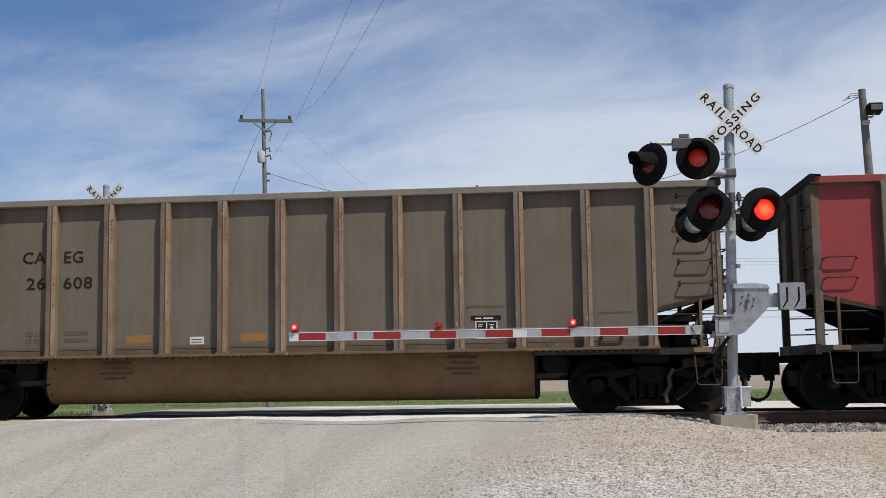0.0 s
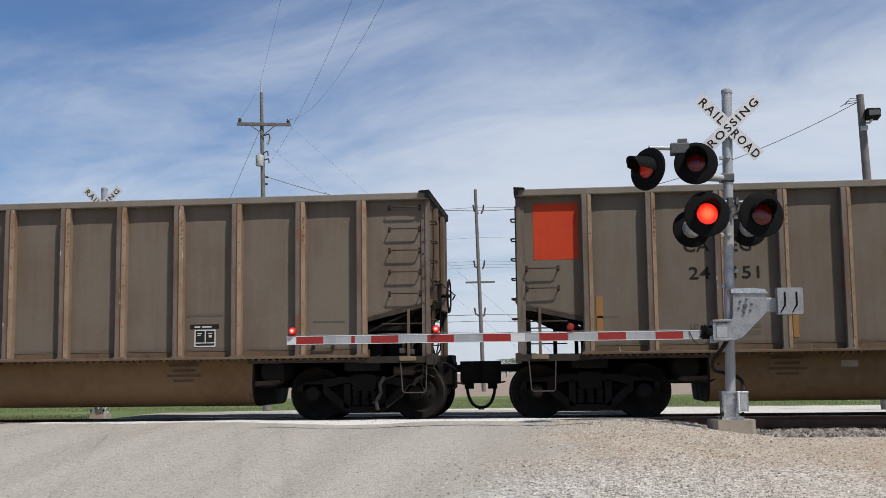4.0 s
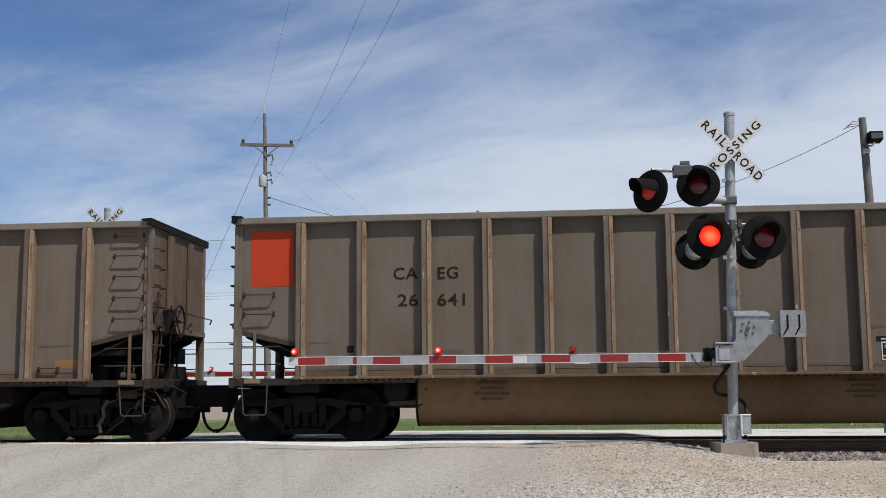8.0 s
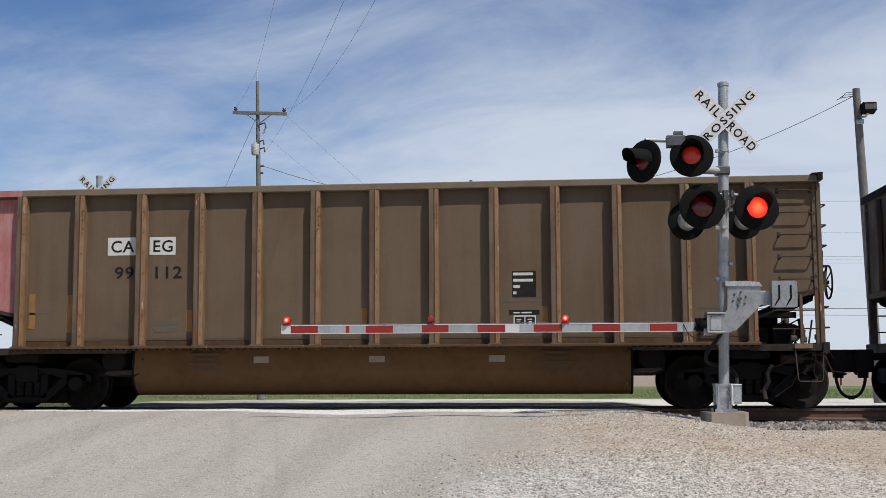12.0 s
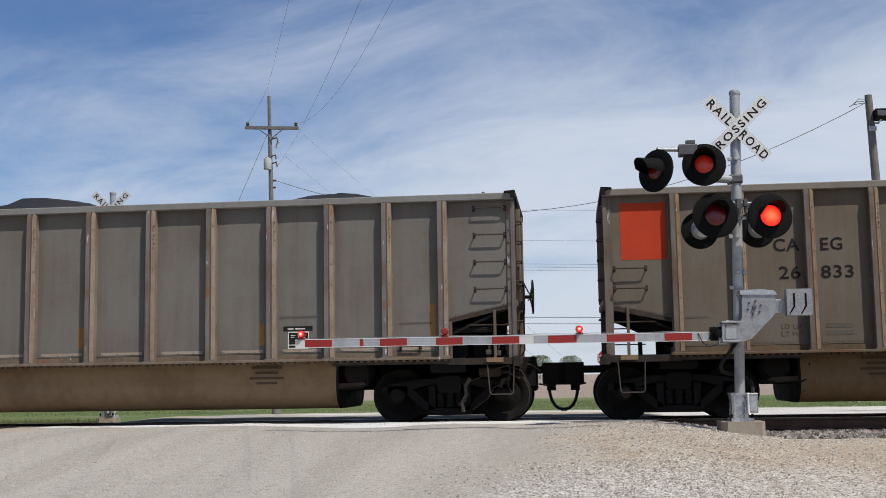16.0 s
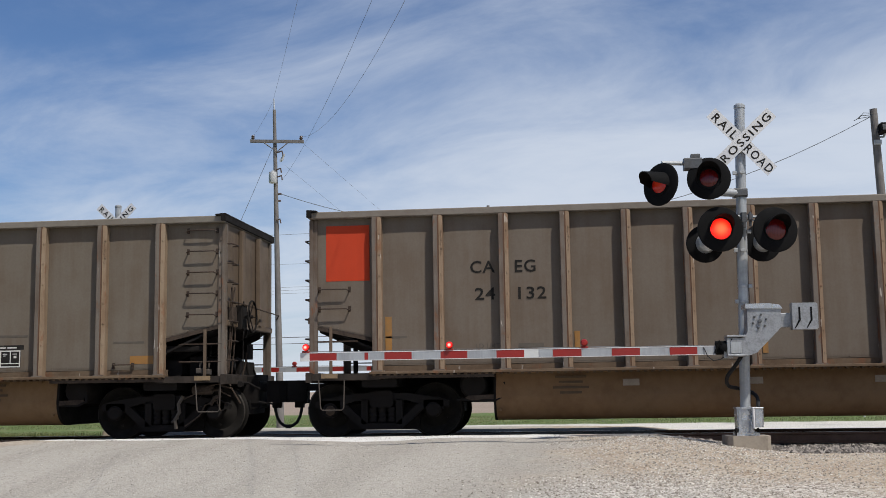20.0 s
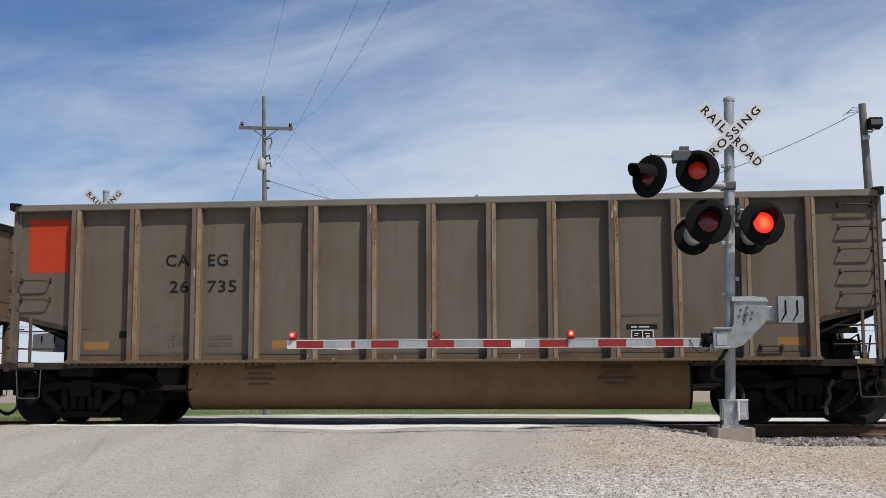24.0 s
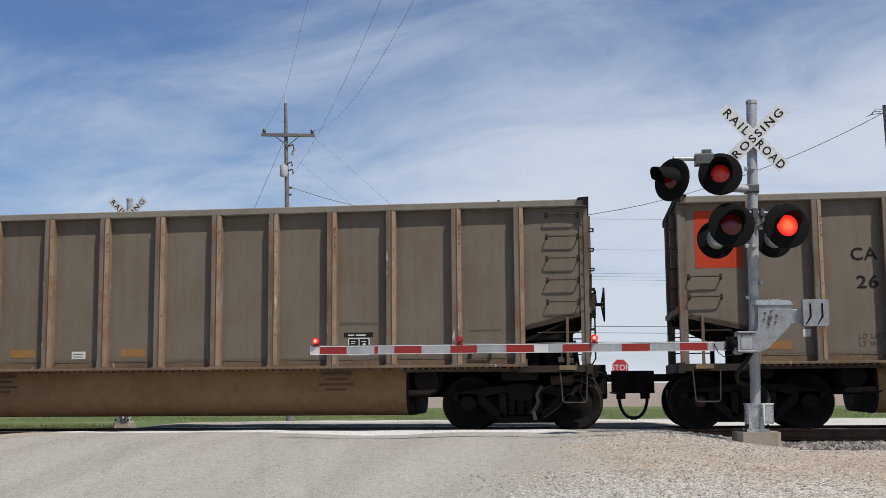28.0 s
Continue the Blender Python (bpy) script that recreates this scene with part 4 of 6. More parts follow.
    rigging = (("brake_lever", [(6.44, -1.24, 0.18), (6.42, -1.25, 0.34), (6.50, -1.26, 0.46), (6.48, -1.26, 0.60), (6.56, -1.25, 0.74)], 0.034), ("brake_lever", [(6.36, -1.24, 0.30), (6.47, -1.25, 0.36), (6.50, -1.26, 0.50)], 0.018),
               ("brake_rod", [(6.50, -1.25, 0.66), (6.85, -1.27, 0.80), (7.20, -1.26, 0.83), (7.40, -1.22, 0.72)], 0.012), ("brake_rod", [(6.95, -1.27, 0.88), (7.18, -1.28, 0.94), (7.42, -1.24, 0.86), (7.55, -1.15, 0.60)], 0.014),
               ("brake_rod", [(6.60, -1.26, 0.22), (6.86, -1.27, 0.40), (6.96, -1.27, 0.58), (7.16, -1.27, 0.66)], 0.013), ("slack_adjuster", [(7.06, -1.27, 0.58), (7.12, -1.28, 0.70), (7.24, -1.28, 0.74)], 0.034),
               ("brake_pipe", [(7.22, -1.34, 1.06), (7.24, -1.36, 0.86), (7.20, -1.35, 0.62), (7.26, -1.33, 0.48)], 0.012), ("brake_pipe", [(7.34, -1.30, 1.32), (7.36, -1.34, 1.02), (7.42, -1.30, 0.90)], 0.015))
    for name, path, r in rigging:
        part(name, Shape().tube(path, r, 6), STEP if name == "brake_lever" else BRAKE_DUST, car)
    hx = ribs[11] + 0.22 - HALF
    part("side_handle", Shape().tube([(hx, SHEET, 1.30), (hx, SHEET - 0.07, 1.29), (hx + 0.34, SHEET - 0.07, 1.29), (hx + 0.34, SHEET, 1.30)], 0.011, 6).box(hx - 0.02, hx + 0.02, SHEET - 0.05, SHEET, 1.225, 1.32, 0.006).box(hx + 0.32, hx + 0.36, SHEET - 0.05, SHEET, 1.225, 1.32, 0.006), GRAB, car, "dark release handle on two feet")
    for a, b in ((ribs[0] - 0.1, 3.12), (11.65, ribs[-1] + 0.1)):
        part("sill_plate", Shape().box(a - HALF, b - HALF, SHEET - 0.12, SHEET + 0.1, 0.985, 1.045, 0.006), BRAKE_DUST, car)
    for x, z in ((6.9, 1.12), (7.05, 1.10), (7.28, 1.14)):
        part("valve", Shape().box(x - 0.05, x + 0.05, -1.44, -1.36, z, z + 0.09, 0.015).tube([(x, -1.4, z + 0.08), (x + 0.02, -1.4, z + 0.2)], 0.018, 6), STEP, car)
    part("bearing_cap", Shape().turn([(0.0, -1.29), (0.035, -1.29), (0.06, -1.27), (0.085, -1.24), (0.0, -1.24)], (-7.09 + 0.02, 0, 0.457), "y", 12), BRAKE_DUST, car, "brown dusty axle bearing cap")
    part("brake_wheel", brake_wheel_mesh(), SHADE_GRIME, car)
    part("uncoupling_rod", rod_mesh(), GRAB, car)
    side, bolster, axle = frame_mesh(), bolster_mesh(), wheelset_mesh()
    for x in (-6.2, 6.2):
        truck = part("truck", bolster, SHADE_GRIME, car, "cast-steel truck, its grime darkened for shade", at=pose(x, 0, 0))
        part("side_frame", side, SHADE_GRIME, truck)
        part("side_frame", side, SHADE_GRIME, truck, at=pose(0, 0, 0, 0, 0, 180))
        for dx in (-0.89, 0.89):
            part("wheelset", axle, STEEL, truck, at=pose(dx, 0, 0.457))
    return car


def plate(x0, x1, z0, z1, y, lift=0.003):
    return Shape().box(x0 - HALF, x1 - HALF, y - lift, y + 0.012, z0, z1)


MARKS = {}


def mark(text, size, material):
    key = (text, size, material.name)
    if key not in MARKS:
        MARKS[key] = words(text, size, material, 1.08)
    return MARKS[key]


def letters(parent, text, size, material, x, y, z, wide=1.0):
    """One part for each character, set out as the built-in font spaces them."""
    for k, c in enumerate(text):
        if c == " ":
            continue
        before = (width_of(mark(text[:k + 1], size, material))[0] - width_of(mark(c, size, material))[0]) if k else 0.0
        part("lettering", mark(c, size, material), material, parent, at=pose(x + before * wide, y, z) @ Matrix.Diagonal((wide, 1, 1, 1)))


def marks_low(number):
    return number[0] == "10"


def letter_car(car, ribs, marks, number, style):
    """Reporting marks on both sides of the third rib, load data, stencil box and reflectors."""
    r, y = ribs[3 if style == "B" else 2], SHEET - 0.004
    size = 0.31 if style == "B" else 0.285
    lower = -0.30 if style == "B" else -0.19 if marks_low(number) else 0.03
    white = "patch" in style
    for text, z, patched in ((marks, 2.70 + lower, white), (number, 2.245 + lower, "number" in style)):
        left, right = text
        for piece, side in ((left, -1), (right, 1)):
            me = mark(piece, size, LETTER)
            hi, lo = width_of(me)
            wide = 1.2 if text is number else 1.04
            hi *= wide
            x = r + 0.17 if side > 0 else r - 0.15 - hi
            if patched and (side < 0 or text is marks):
                part("white_patch", plate(x - 0.05, x + hi + 0.05, z - 0.055, z + 0.255, SHEET, 0.003), PATCH, car, "white painted patch behind the lettering")
            letters(car, piece, size, LETTER, x - HALF, y - 0.001, z, wide)
    for k, (w, z) in enumerate((("LD LMT", 1.46), ("LT WT", 1.34))):
        letters(car, w, 0.115, FAINT, r - 0.50 - HALF, y, z)
        part("load_stencil", plate(r + 0.22, r + 0.22 + 0.42, z + 0.005, z + 0.075, SHEET), FAINT, car)
    # stencil box: black bar over a white-lined field in two cells
    bx = ribs[8] + 0.32 if style[0] == "C" else ribs[9] + 0.27
    s = Shape()
    for a, b, c, d in ((0, 0.37, 0.275, 0.295), (0, 0.37, 0, 0.020), (0, 0.018, 0.02, 0.275), (0.352, 0.37, 0.02, 0.275), (0.180, 0.196, 0.075, 0.275), (0.018, 0.352, 0.060, 0.075), (0.05, 0.13, 0.225, 0.238), (0.05, 0.11, 0.195, 0.207), (0.23, 0.31, 0.225, 0.238), (0.25, 0.30, 0.16, 0.20), (-0.0, 0.10, 0.33, 0.352), (0.13, 0.30, 0.33, 0.352)):
        s.box(bx + a - HALF, bx + b - HALF, SHEET - 0.006, SHEET - 0.003, 1.28 + c, 1.28 + d)
    box = part("stencil_box", plate(bx - 0.005, bx + 0.375, 1.275, 1.58, SHEET).box(bx - 0.075 - HALF, bx + 0.43 - HALF, SHEET - 0.003, SHEET, 1.585, 1.665), LETTER, car, "black stencil box with white lines")
    part("stencil_frame", s, PATCH, box)
    if style == "B":
        for a, b in zip(ribs, ribs[1:]):
            part("foot_strip", plate(a + 0.18, b - 0.16, 1.225, 1.275, SHEET), TUB_TAG, car, "pale worn strip along the panel's foot")
    # faded capacity stencils near both ends of the tub
    for cx in (4.38, 10.43):
        for z, w in ((0.95, 0.52), (0.865, 0.40), (0.775, 0.60), (0.69, 0.36)):
            part("tub_stencil", plate(cx - w / 2, cx + w / 2, z, z + 0.04, SHEET + 0.2 + (0.016 if z > 0.8 else 0.004), 0.010), TUB_MARK, car)
    part("load_stencil", plate(bx - 0.14, bx + 0.5, 1.80, 1.84, SHEET), FAINT, car)
    part("load_stencil", plate(ribs[11] + 0.2, ribs[11] + 0.75, 1.66, 1.69, SHEET), FAINT, car)
    part("load_stencil", plate(ribs[0] + 0.14, ribs[0] + 0.5, 1.66, 1.69, SHEET), FAINT, car)
    if style[0] == "A":
        for a in (ribs[0] + 0.16, ribs[3] + 0.3, ribs[5] + 0.3, ribs[11] + 0.5):
            part("reflector", plate(a, a + 0.45, 1.30, 1.44, SHEET), YELLOW, car, "faded yellow reflector")
        part("white_tag", plate(ribs[4] + 0.42, ribs[4] + 0.67, 1.27, 1.40, SHEET), PATCH, car)
        tag = random.random()
        if tag < 0.7:
            part("small_tag", plate(ribs[1] - 0.26, ribs[1] - 0.14, 1.50, 1.62, SHEET), PATCH if tag < 0.4 else LETTER, car)
        part("tag_lines", Shape().box(ribs[4] + 0.45 - HALF, ribs[4] + 0.63 - HALF, SHEET - 0.005, SHEET - 0.003, 1.30, 1.315).box(ribs[4] + 0.45 - HALF, ribs[4] + 0.63 - HALF, SHEET - 0.005, SHEET - 0.003, 1.345, 1.36), FAINT, car)
    else:
        for k in ((1, 3, 6, 9, 12) if style == "B" or "patch" in style else (9, 12)):
            part("reflector", plate(ribs[k] - 0.235, ribs[k] - 0.13, 1.35, 2.0 if k in (1, 12) else 1.72, SHEET), YELLOW, car, "faded yellow reflector strip")
        part("reflector", plate(ribs[0] + 0.13, ribs[0] + 0.24, 1.42, 2.02, SHEET), YELLOW, car, "faded yellow reflector strip")
        if style == "C":
            for k in (3, 6):
                part("reflector", plate(ribs[k] + 0.125, ribs[k] + 0.215, 1.30, 1.72, SHEET), YELLOW, car, "faded yellow reflector strip")
        if style[0] == "C":
            part("white_tag", plate(ribs[5] + 0.42, ribs[5] + 0.67, 1.29, 1.41, SHEET), PATCH, car)
            for z in (1.315, 1.345, 1.375):
                part("tag_line", plate(ribs[5] + 0.45, ribs[5] + 0.64, z, z + 0.011, SHEET - 0.002), FAINT, car)
            for x in (5.24, 7.24, 9.28):
                part("tub_tag", plate(x, x + 0.27, 0.81, 0.92, SHEET + 0.2 + 0.010, 0.006), TUB_TAG, car)


def end_paint(car, ribs, kind):
    if kind == "square":
        part("end_panel_paint", plate(0.28, 1.03, 2.645, 3.595, SHEET), ORANGE, car, "faded orange square at the car's end")
    elif kind == "split":
        s = Shape().prism([(0.12 - HALF, 2.30), (ribs[0] - 0.13 - HALF, 2.16), (ribs[0] - 0.13 - HALF, 3.56), (0.12 - HALF, 3.56)], "y", SHEET - 0.003, SHEET + 0.012)
        part("end_panel_paint", s, ORANGE, car, "orange painted end panel")
        part("end_panel_paint", plate(ribs[0] + 0.13, ribs[1] - 0.13, 2.15, 3.56, SHEET), ORANGE, car, "orange painted end panel")
    else:
        paint = PINK if kind == "pink" else RED_END
        part("end_panel_paint", Shape().prism([(0.02 - HALF, 1.92), (ribs[0] - 0.13 - HALF, 1.68), (ribs[0] - 0.13 - HALF, 3.68), (0.02 - HALF, 3.68)], "y", SHEET - 0.003, SHEET + 0.012), paint, car, "whole end bay painted red, chalky and faded" if kind == "pink" else "whole end bay painted dark red")
        part("rim_paint", Shape().box(-HALF, ribs[0] - HALF, OUT + 0.046, OUT + 0.05, TOP - 0.11, TOP - 0.005), paint, car)


def scrawl(car, strokes, material, y, width=0.035):
    """Spray-paint strokes: flat ribbons along the given loops, x from the car's end, z up."""
    s = Shape()
    for k, stroke in enumerate(strokes):
        pts = [Vector((x - HALF, 0, z)) for x, z in stroke]
        front, n, v = y - 0.004 - 0.0007 * k, len(pts), []
        for i, p in enumerate(pts):
            d = (pts[min(i + 1, n - 1)] - pts[max(i - 1, 0)]).normalized()
            side = Vector((-d.z, 0, d.x)) * width
            for q in (p - side, p + side):
                v += [(q.x, front, q.z), (q.x, y, q.z)]
        f = [(0, 1, 3, 2), (4 * n - 4, 4 * n - 2, 4 * n - 1, 4 * n - 3)]
        for i in range(n - 1):
            a, b = 4 * i, 4 * i + 4
            f += [(a, a + 2, b + 2, b), (a + 1, b + 1, b + 3, a + 3), (a, b, b + 1, a + 1), (a + 2, a + 3, b + 3, b + 2)]
        s.add(v, f)
    part("graffiti", s, material, car, "sprayed graffiti")


def arc(cx, cz, rx, rz, a0, a1, n=14):
    return [(cx + rx * math.cos(radians(a0 + (a1 - a0) * k / n)), cz + rz * math.sin(radians(a0 + (a1 - a0) * k / n))) for k in range(n + 1)]


# order in the train, from its head: marks, number, style, end paint, tint, coal
CARS = (
    ("26", "552", "A", "red", 0, 0), ("26", "608", "A", "square", 0, 0), ("25", "029", "C patch", "square", 1, 0), ("26", "527", "A", "square", 0, 0),
    ("10", "69", "C patch", "square", 2, 0), ("24", "151", "C", "square", 0, 0), ("26", "514", "A", "square", 1, 0), ("26", "407", "A", "square", 0, 0),
    ("99", "098", "C patch number", "pink", 3, 0), ("26", "783", "A", "square", 0, 0), ("26", "641", "A", "square", 0, 0), ("25", "363", "A", "square", 1, 0),
    ("24", "047", "B", "split", 4, 1), ("24", "043", "C", "square", 0, 0), ("26", "769", "A", "square", 0, 0), ("99", "112", "C patch", "pink", 3, 0),
    ("25", "305", "A", "square", 0, 0), ("26", "590", "A", "square", 2, 0), ("25", "071", "C", "square", 0, 0), ("26", "833", "A", "square", 0, 0),
    ("24", "059", "B", "split", 4, 1), ("24", "135", "C", "square", 0, 0), ("26", "607", "A", "square", 0, 0), ("24", "104", "C", "square", 0, 0),
    ("24", "132", "C", "square", 1, 0), ("25", "368", "A", "square", 0, 0), ("10", "65", "C patch", "square", 2, 0), ("26", "720", "A", "square", 0, 0),
    ("25", "033", "C patch", "square", 1, 0), ("26", "735", "A", "square", 0, 0), ("25", "116", "C patch", "square", 2, 0), ("26", "664", "A", "square", 0, 0),
    ("24", "235", "C", "square", 0, 0), ("26", "811", "A", "square", 0, 0), ("26", "688", "A", "square", 0, 0), ("26", "571", "A", "square", 0, 0),
)
TINTS = ((1.02, 1.0, 0.95), (1.05, 1.0, 0.96), (1.04, 0.91, 0.79), (1.02, 0.86, 0.69), (1.13, 1.21, 1.31))
# how pale or dark each car's side and tub are beside the rest
BODY_SHADE = {1: 1.03, 2: 0.99, 3: 1.02, 4: 0.88, 5: 0.97, 8: 0.96, 9: 1.07, 10: 0.99, 11: 1.03, 12: 0.96, 13: 0.87, 14: 1.07, 15: 0.9, 16: 0.98,
              19: 0.99, 20: 0.95, 21: 0.98, 22: 1.03, 23: 0.98, 24: 0.96, 25: 0.99, 26: 0.81, 29: 0.94, 30: 0.96, 31: 0.98, 32: 0.99, 33: 1.16, 34: 1.07}
TUB_SHADE = {2: 0.80, 3: 0.77, 4: 0.66, 8: 0.88, 9: 1.15, 12: 1.10, 13: 0.95, 14: 0.83, 15: 0.68, 20: 1.20, 21: 1.10, 22: 1.10, 24: 0.95, 26: 0.68, 30: 1.15, 32: 1.07, 33: 1.25, 34: 1.15}
TRAIN = []


def build_train():
    names = {"square": "with an orange square at its end", "split": "with orange painted end bays", "pink": "with a chalky red end bay", "red": "with a dark red end bay"}
    hues = ("taupe-grey", "taupe-grey", "brown-grey", "brown", "pale grey")
    first = {"A": (RIBS_A, build_car(RIBS_A, 5, "weathered coal gondola")), "B": (RIBS_B, build_car(RIBS_B, 4, "weathered coal gondola"))}
    low, high = coal_mesh(0.17, 2.0), coal_mesh(0.44, 5.0)
    fresh = {"A": True, "B": True}
    for k, (a, b, style, end, tint, load) in enumerate(CARS):
        kind = "B" if style == "B" else "A"
        ribs, proto = first[kind]
        if fresh[kind]:
            car, fresh[kind] = proto, False
        else:
            car = copy_thing(proto, pose(0, TRACK_Y, 0))
        TRAIN.append(car)
    for (a, b, style, end, tint, load), car in zip(CARS, TRAIN):
        ribs = RIBS_B if style == "B" else RIBS_A
        tagged(car, "weathered %s steel coal gondola %s" % (hues[tint], names[end]))
        letter_car(car, ribs, ("AE", "RX") if style == "B" else ("CA", "EG"), (a, b), style)
        end_paint(car, ribs, end)
        part("coal_load", high if load else low, COAL, car, "heaped black coal")
        k = TRAIN.index(car)
        shade, low_shade = BODY_SHADE.get(k, 1.0), TUB_SHADE.get(k, 1.0)
        for ob in car.children_recursive:
            by = low_shade if ob.name.startswith(("bathtub_floor", "side_sill")) else shade
            ob.color = (*(c * by for c in TINTS[tint]), 1.0)
    # sprayed strokes
    loops = [arc(4.79, 1.908, 0.42, 0.30, 185, 15), [(4.27, 1.735), (4.31, 1.39), (4.29, 1.22)], [(4.07, 1.215), (4.23, 1.33)], [(4.49, 1.96), (4.58, 1.76), (4.73, 1.59)], arc(4.61, 1.41, 0.32, 0.17, 180, 60), arc(5.04, 1.61, 0.15, 0.10, 0, 330), [(4.30, 1.37), (4.56, 1.38)],
             arc(5.66, 1.933, 0.45, 0.32, 165, -60), [(5.58, 1.76), (5.63, 1.51)], [(5.56, 1.29), (5.93, 1.21)], [(5.70, 1.21), (5.90, 1.30)]]
    loops += [arc(6.445, 1.908, 0.43, 0.41, 150, -30), [(6.05, 1.64), (6.20, 1.78), (6.40, 1.845), (6.71, 1.76), (6.59, 2.08)], arc(6.665, 1.512, 0.37, 0.13, 170, 10), arc(7.105, 2.071, 0.28, 0.21, 165, 10), [(6.93, 1.71), (7.15, 1.82), (7.54, 1.83), (7.73, 1.56)],
              arc(7.765, 2.032, 0.39, 0.32, 165, -40), arc(7.838, 2.022, 0.205, 0.165, 60, 330), arc(7.85, 2.01, 0.11, 0.075, 20, 300), arc(8.01, 1.636, 0.32, 0.175, 190, -20), arc(8.40, 1.71, 0.35, 0.26, 150, -30)]
    # a panel of maintenance lines above one stencil box
    bx = RIBS_A[8] + 0.30
    panel = part("stencil_panel", plate(bx, bx + 0.40, 1.88, 2.32, SHEET), LETTER, TRAIN[15], "black stencil panel with white lines")
    for k, w in enumerate((0.33, 0.33, 0.11, 0.05)):
        part("stencil_line", Shape().box(bx + 0.02 - HALF, bx + 0.02 + w - HALF, SHEET - 0.006, SHEET - 0.003, 2.245 - k * 0.105, 2.29 - k * 0.105), PATCH, panel)
    scrawl(TRAIN[25], loops, SPRAY_K, SHEET - 0.003, 0.027)
    g = RIBS_A[10]
    scrawl(TRAIN[10], [[(g + 0.22, 2.06), (g + 0.45, 2.10), (g + 0.86, 2.12)], [(g + 0.50, 2.08), (g + 0.47, 1.75)] + arc(g + 0.34, 1.70, 0.13, 0.13, 0, -170, 8), [(g + 0.47, 1.56), (g + 0.60, 1.98), (g + 0.72, 1.58)], [(g + 0.50, 1.72), (g + 0.70, 1.72)], [(g + 0.66, 1.95), (g + 0.84, 1.56), (g + 0.97, 1.96)]], SPRAY_K, SHEET - 0.003, 0.036)
    scrawl(TRAIN[9], [[(6.91, 2.04), (6.99, 2.14), (7.18, 2.105)], arc(6.91, 1.815, 0.03, 0.03, 0, 340), arc(7.13, 1.815, 0.035, 0.035, 0, 340), [(6.91, 1.90), (7.02, 1.72), (7.13, 1.68)], [(6.99, 1.70), (6.95, 1.40), (6.87, 1.21)], arc(7.195, 1.465, 0.13, 0.17, 120, 400)], SPRAY_K, SHEET - 0.003, 0.024)
    scrawl(TRAIN[9], [arc(7.02, 0.62, 0.20, 0.16, 190, 330), arc(7.20, 0.60, 0.17, 0.15, 185, 350), [(6.84, 0.95), (6.83, 0.79)], [(6.92, 0.46), (6.90, 0.32)], [(7.15, 0.40), (7.10, 0.33)], [(7.32, 0.40), (7.33, 0.31)], [(7.38, 0.44), (7.56, 0.45), (7.58, 0.59), (8.1, 0.57), (8.42, 0.58), (8.46, 0.51)]], SPRAY_K, SHEET + 0.198, 0.013)
    scrawl(TRAIN[9], [[(7.24, 0.84), (7.62, 0.83), (7.72, 0.86), (8.30, 0.84)], arc(8.44, 0.70, 0.23, 0.23, 130, -40), arc(8.56, 0.72, 0.04, 0.02, 0, 340), [(7.83, 0.65), (7.96, 0.65), (8.12, 0.76), (8.06, 0.68), (8.24, 0.77)], [(7.65, 0.77), (7.76, 0.71), (7.9, 0.72)]], SPRAY_K, SHEET + 0.198, 0.013)
    scrawl(TRAIN[3], [[(5.2, 0.5), (5.3, 0.9), (5.4, 0.5)], [(5.6, 0.85), (5.8, 0.9), (6.0, 0.8)], arc(6.0, 0.65, 0.12, 0.1, 0, 330), [(6.3, 0.6), (6.5, 0.55), (6.7, 0.6)]], SPRAY_B, SHEET + 0.198, 0.04)
    scrawl(TRAIN[22], [arc(RIBS_A[11] + 0.35, 1.74, 0.10, 0.06, 0, 340), [(RIBS_A[11] + 0.2, 1.62), (RIBS_A[11] + 0.5, 1.60)]], PATCH, SHEET - 0.003, 0.012)
    scrawl(TRAIN[17], [arc(6.9, 0.68, 0.18, 0.12, 0, 350)], SPRAY_B, SHEET + 0.198, 0.02)
    scrawl(TRAIN[17], [arc(8.05, 0.68, 0.12, 0.07, 0, 350)], SPRAY_Y, SHEET + 0.198, 0.05)
    scrawl(TRAIN[17], [[(9.0 + 0.12 * k, 0.62), (9.05 + 0.12 * k, 0.74)] for k in range(9)], SPRAY_B, SHEET + 0.198, 0.014)


build_train()


# ---------------------------------------------------------------- crossing signals
GLOWS = []  # lit discs that come forward when their lamp flashes: (object, place off, place on, phase)


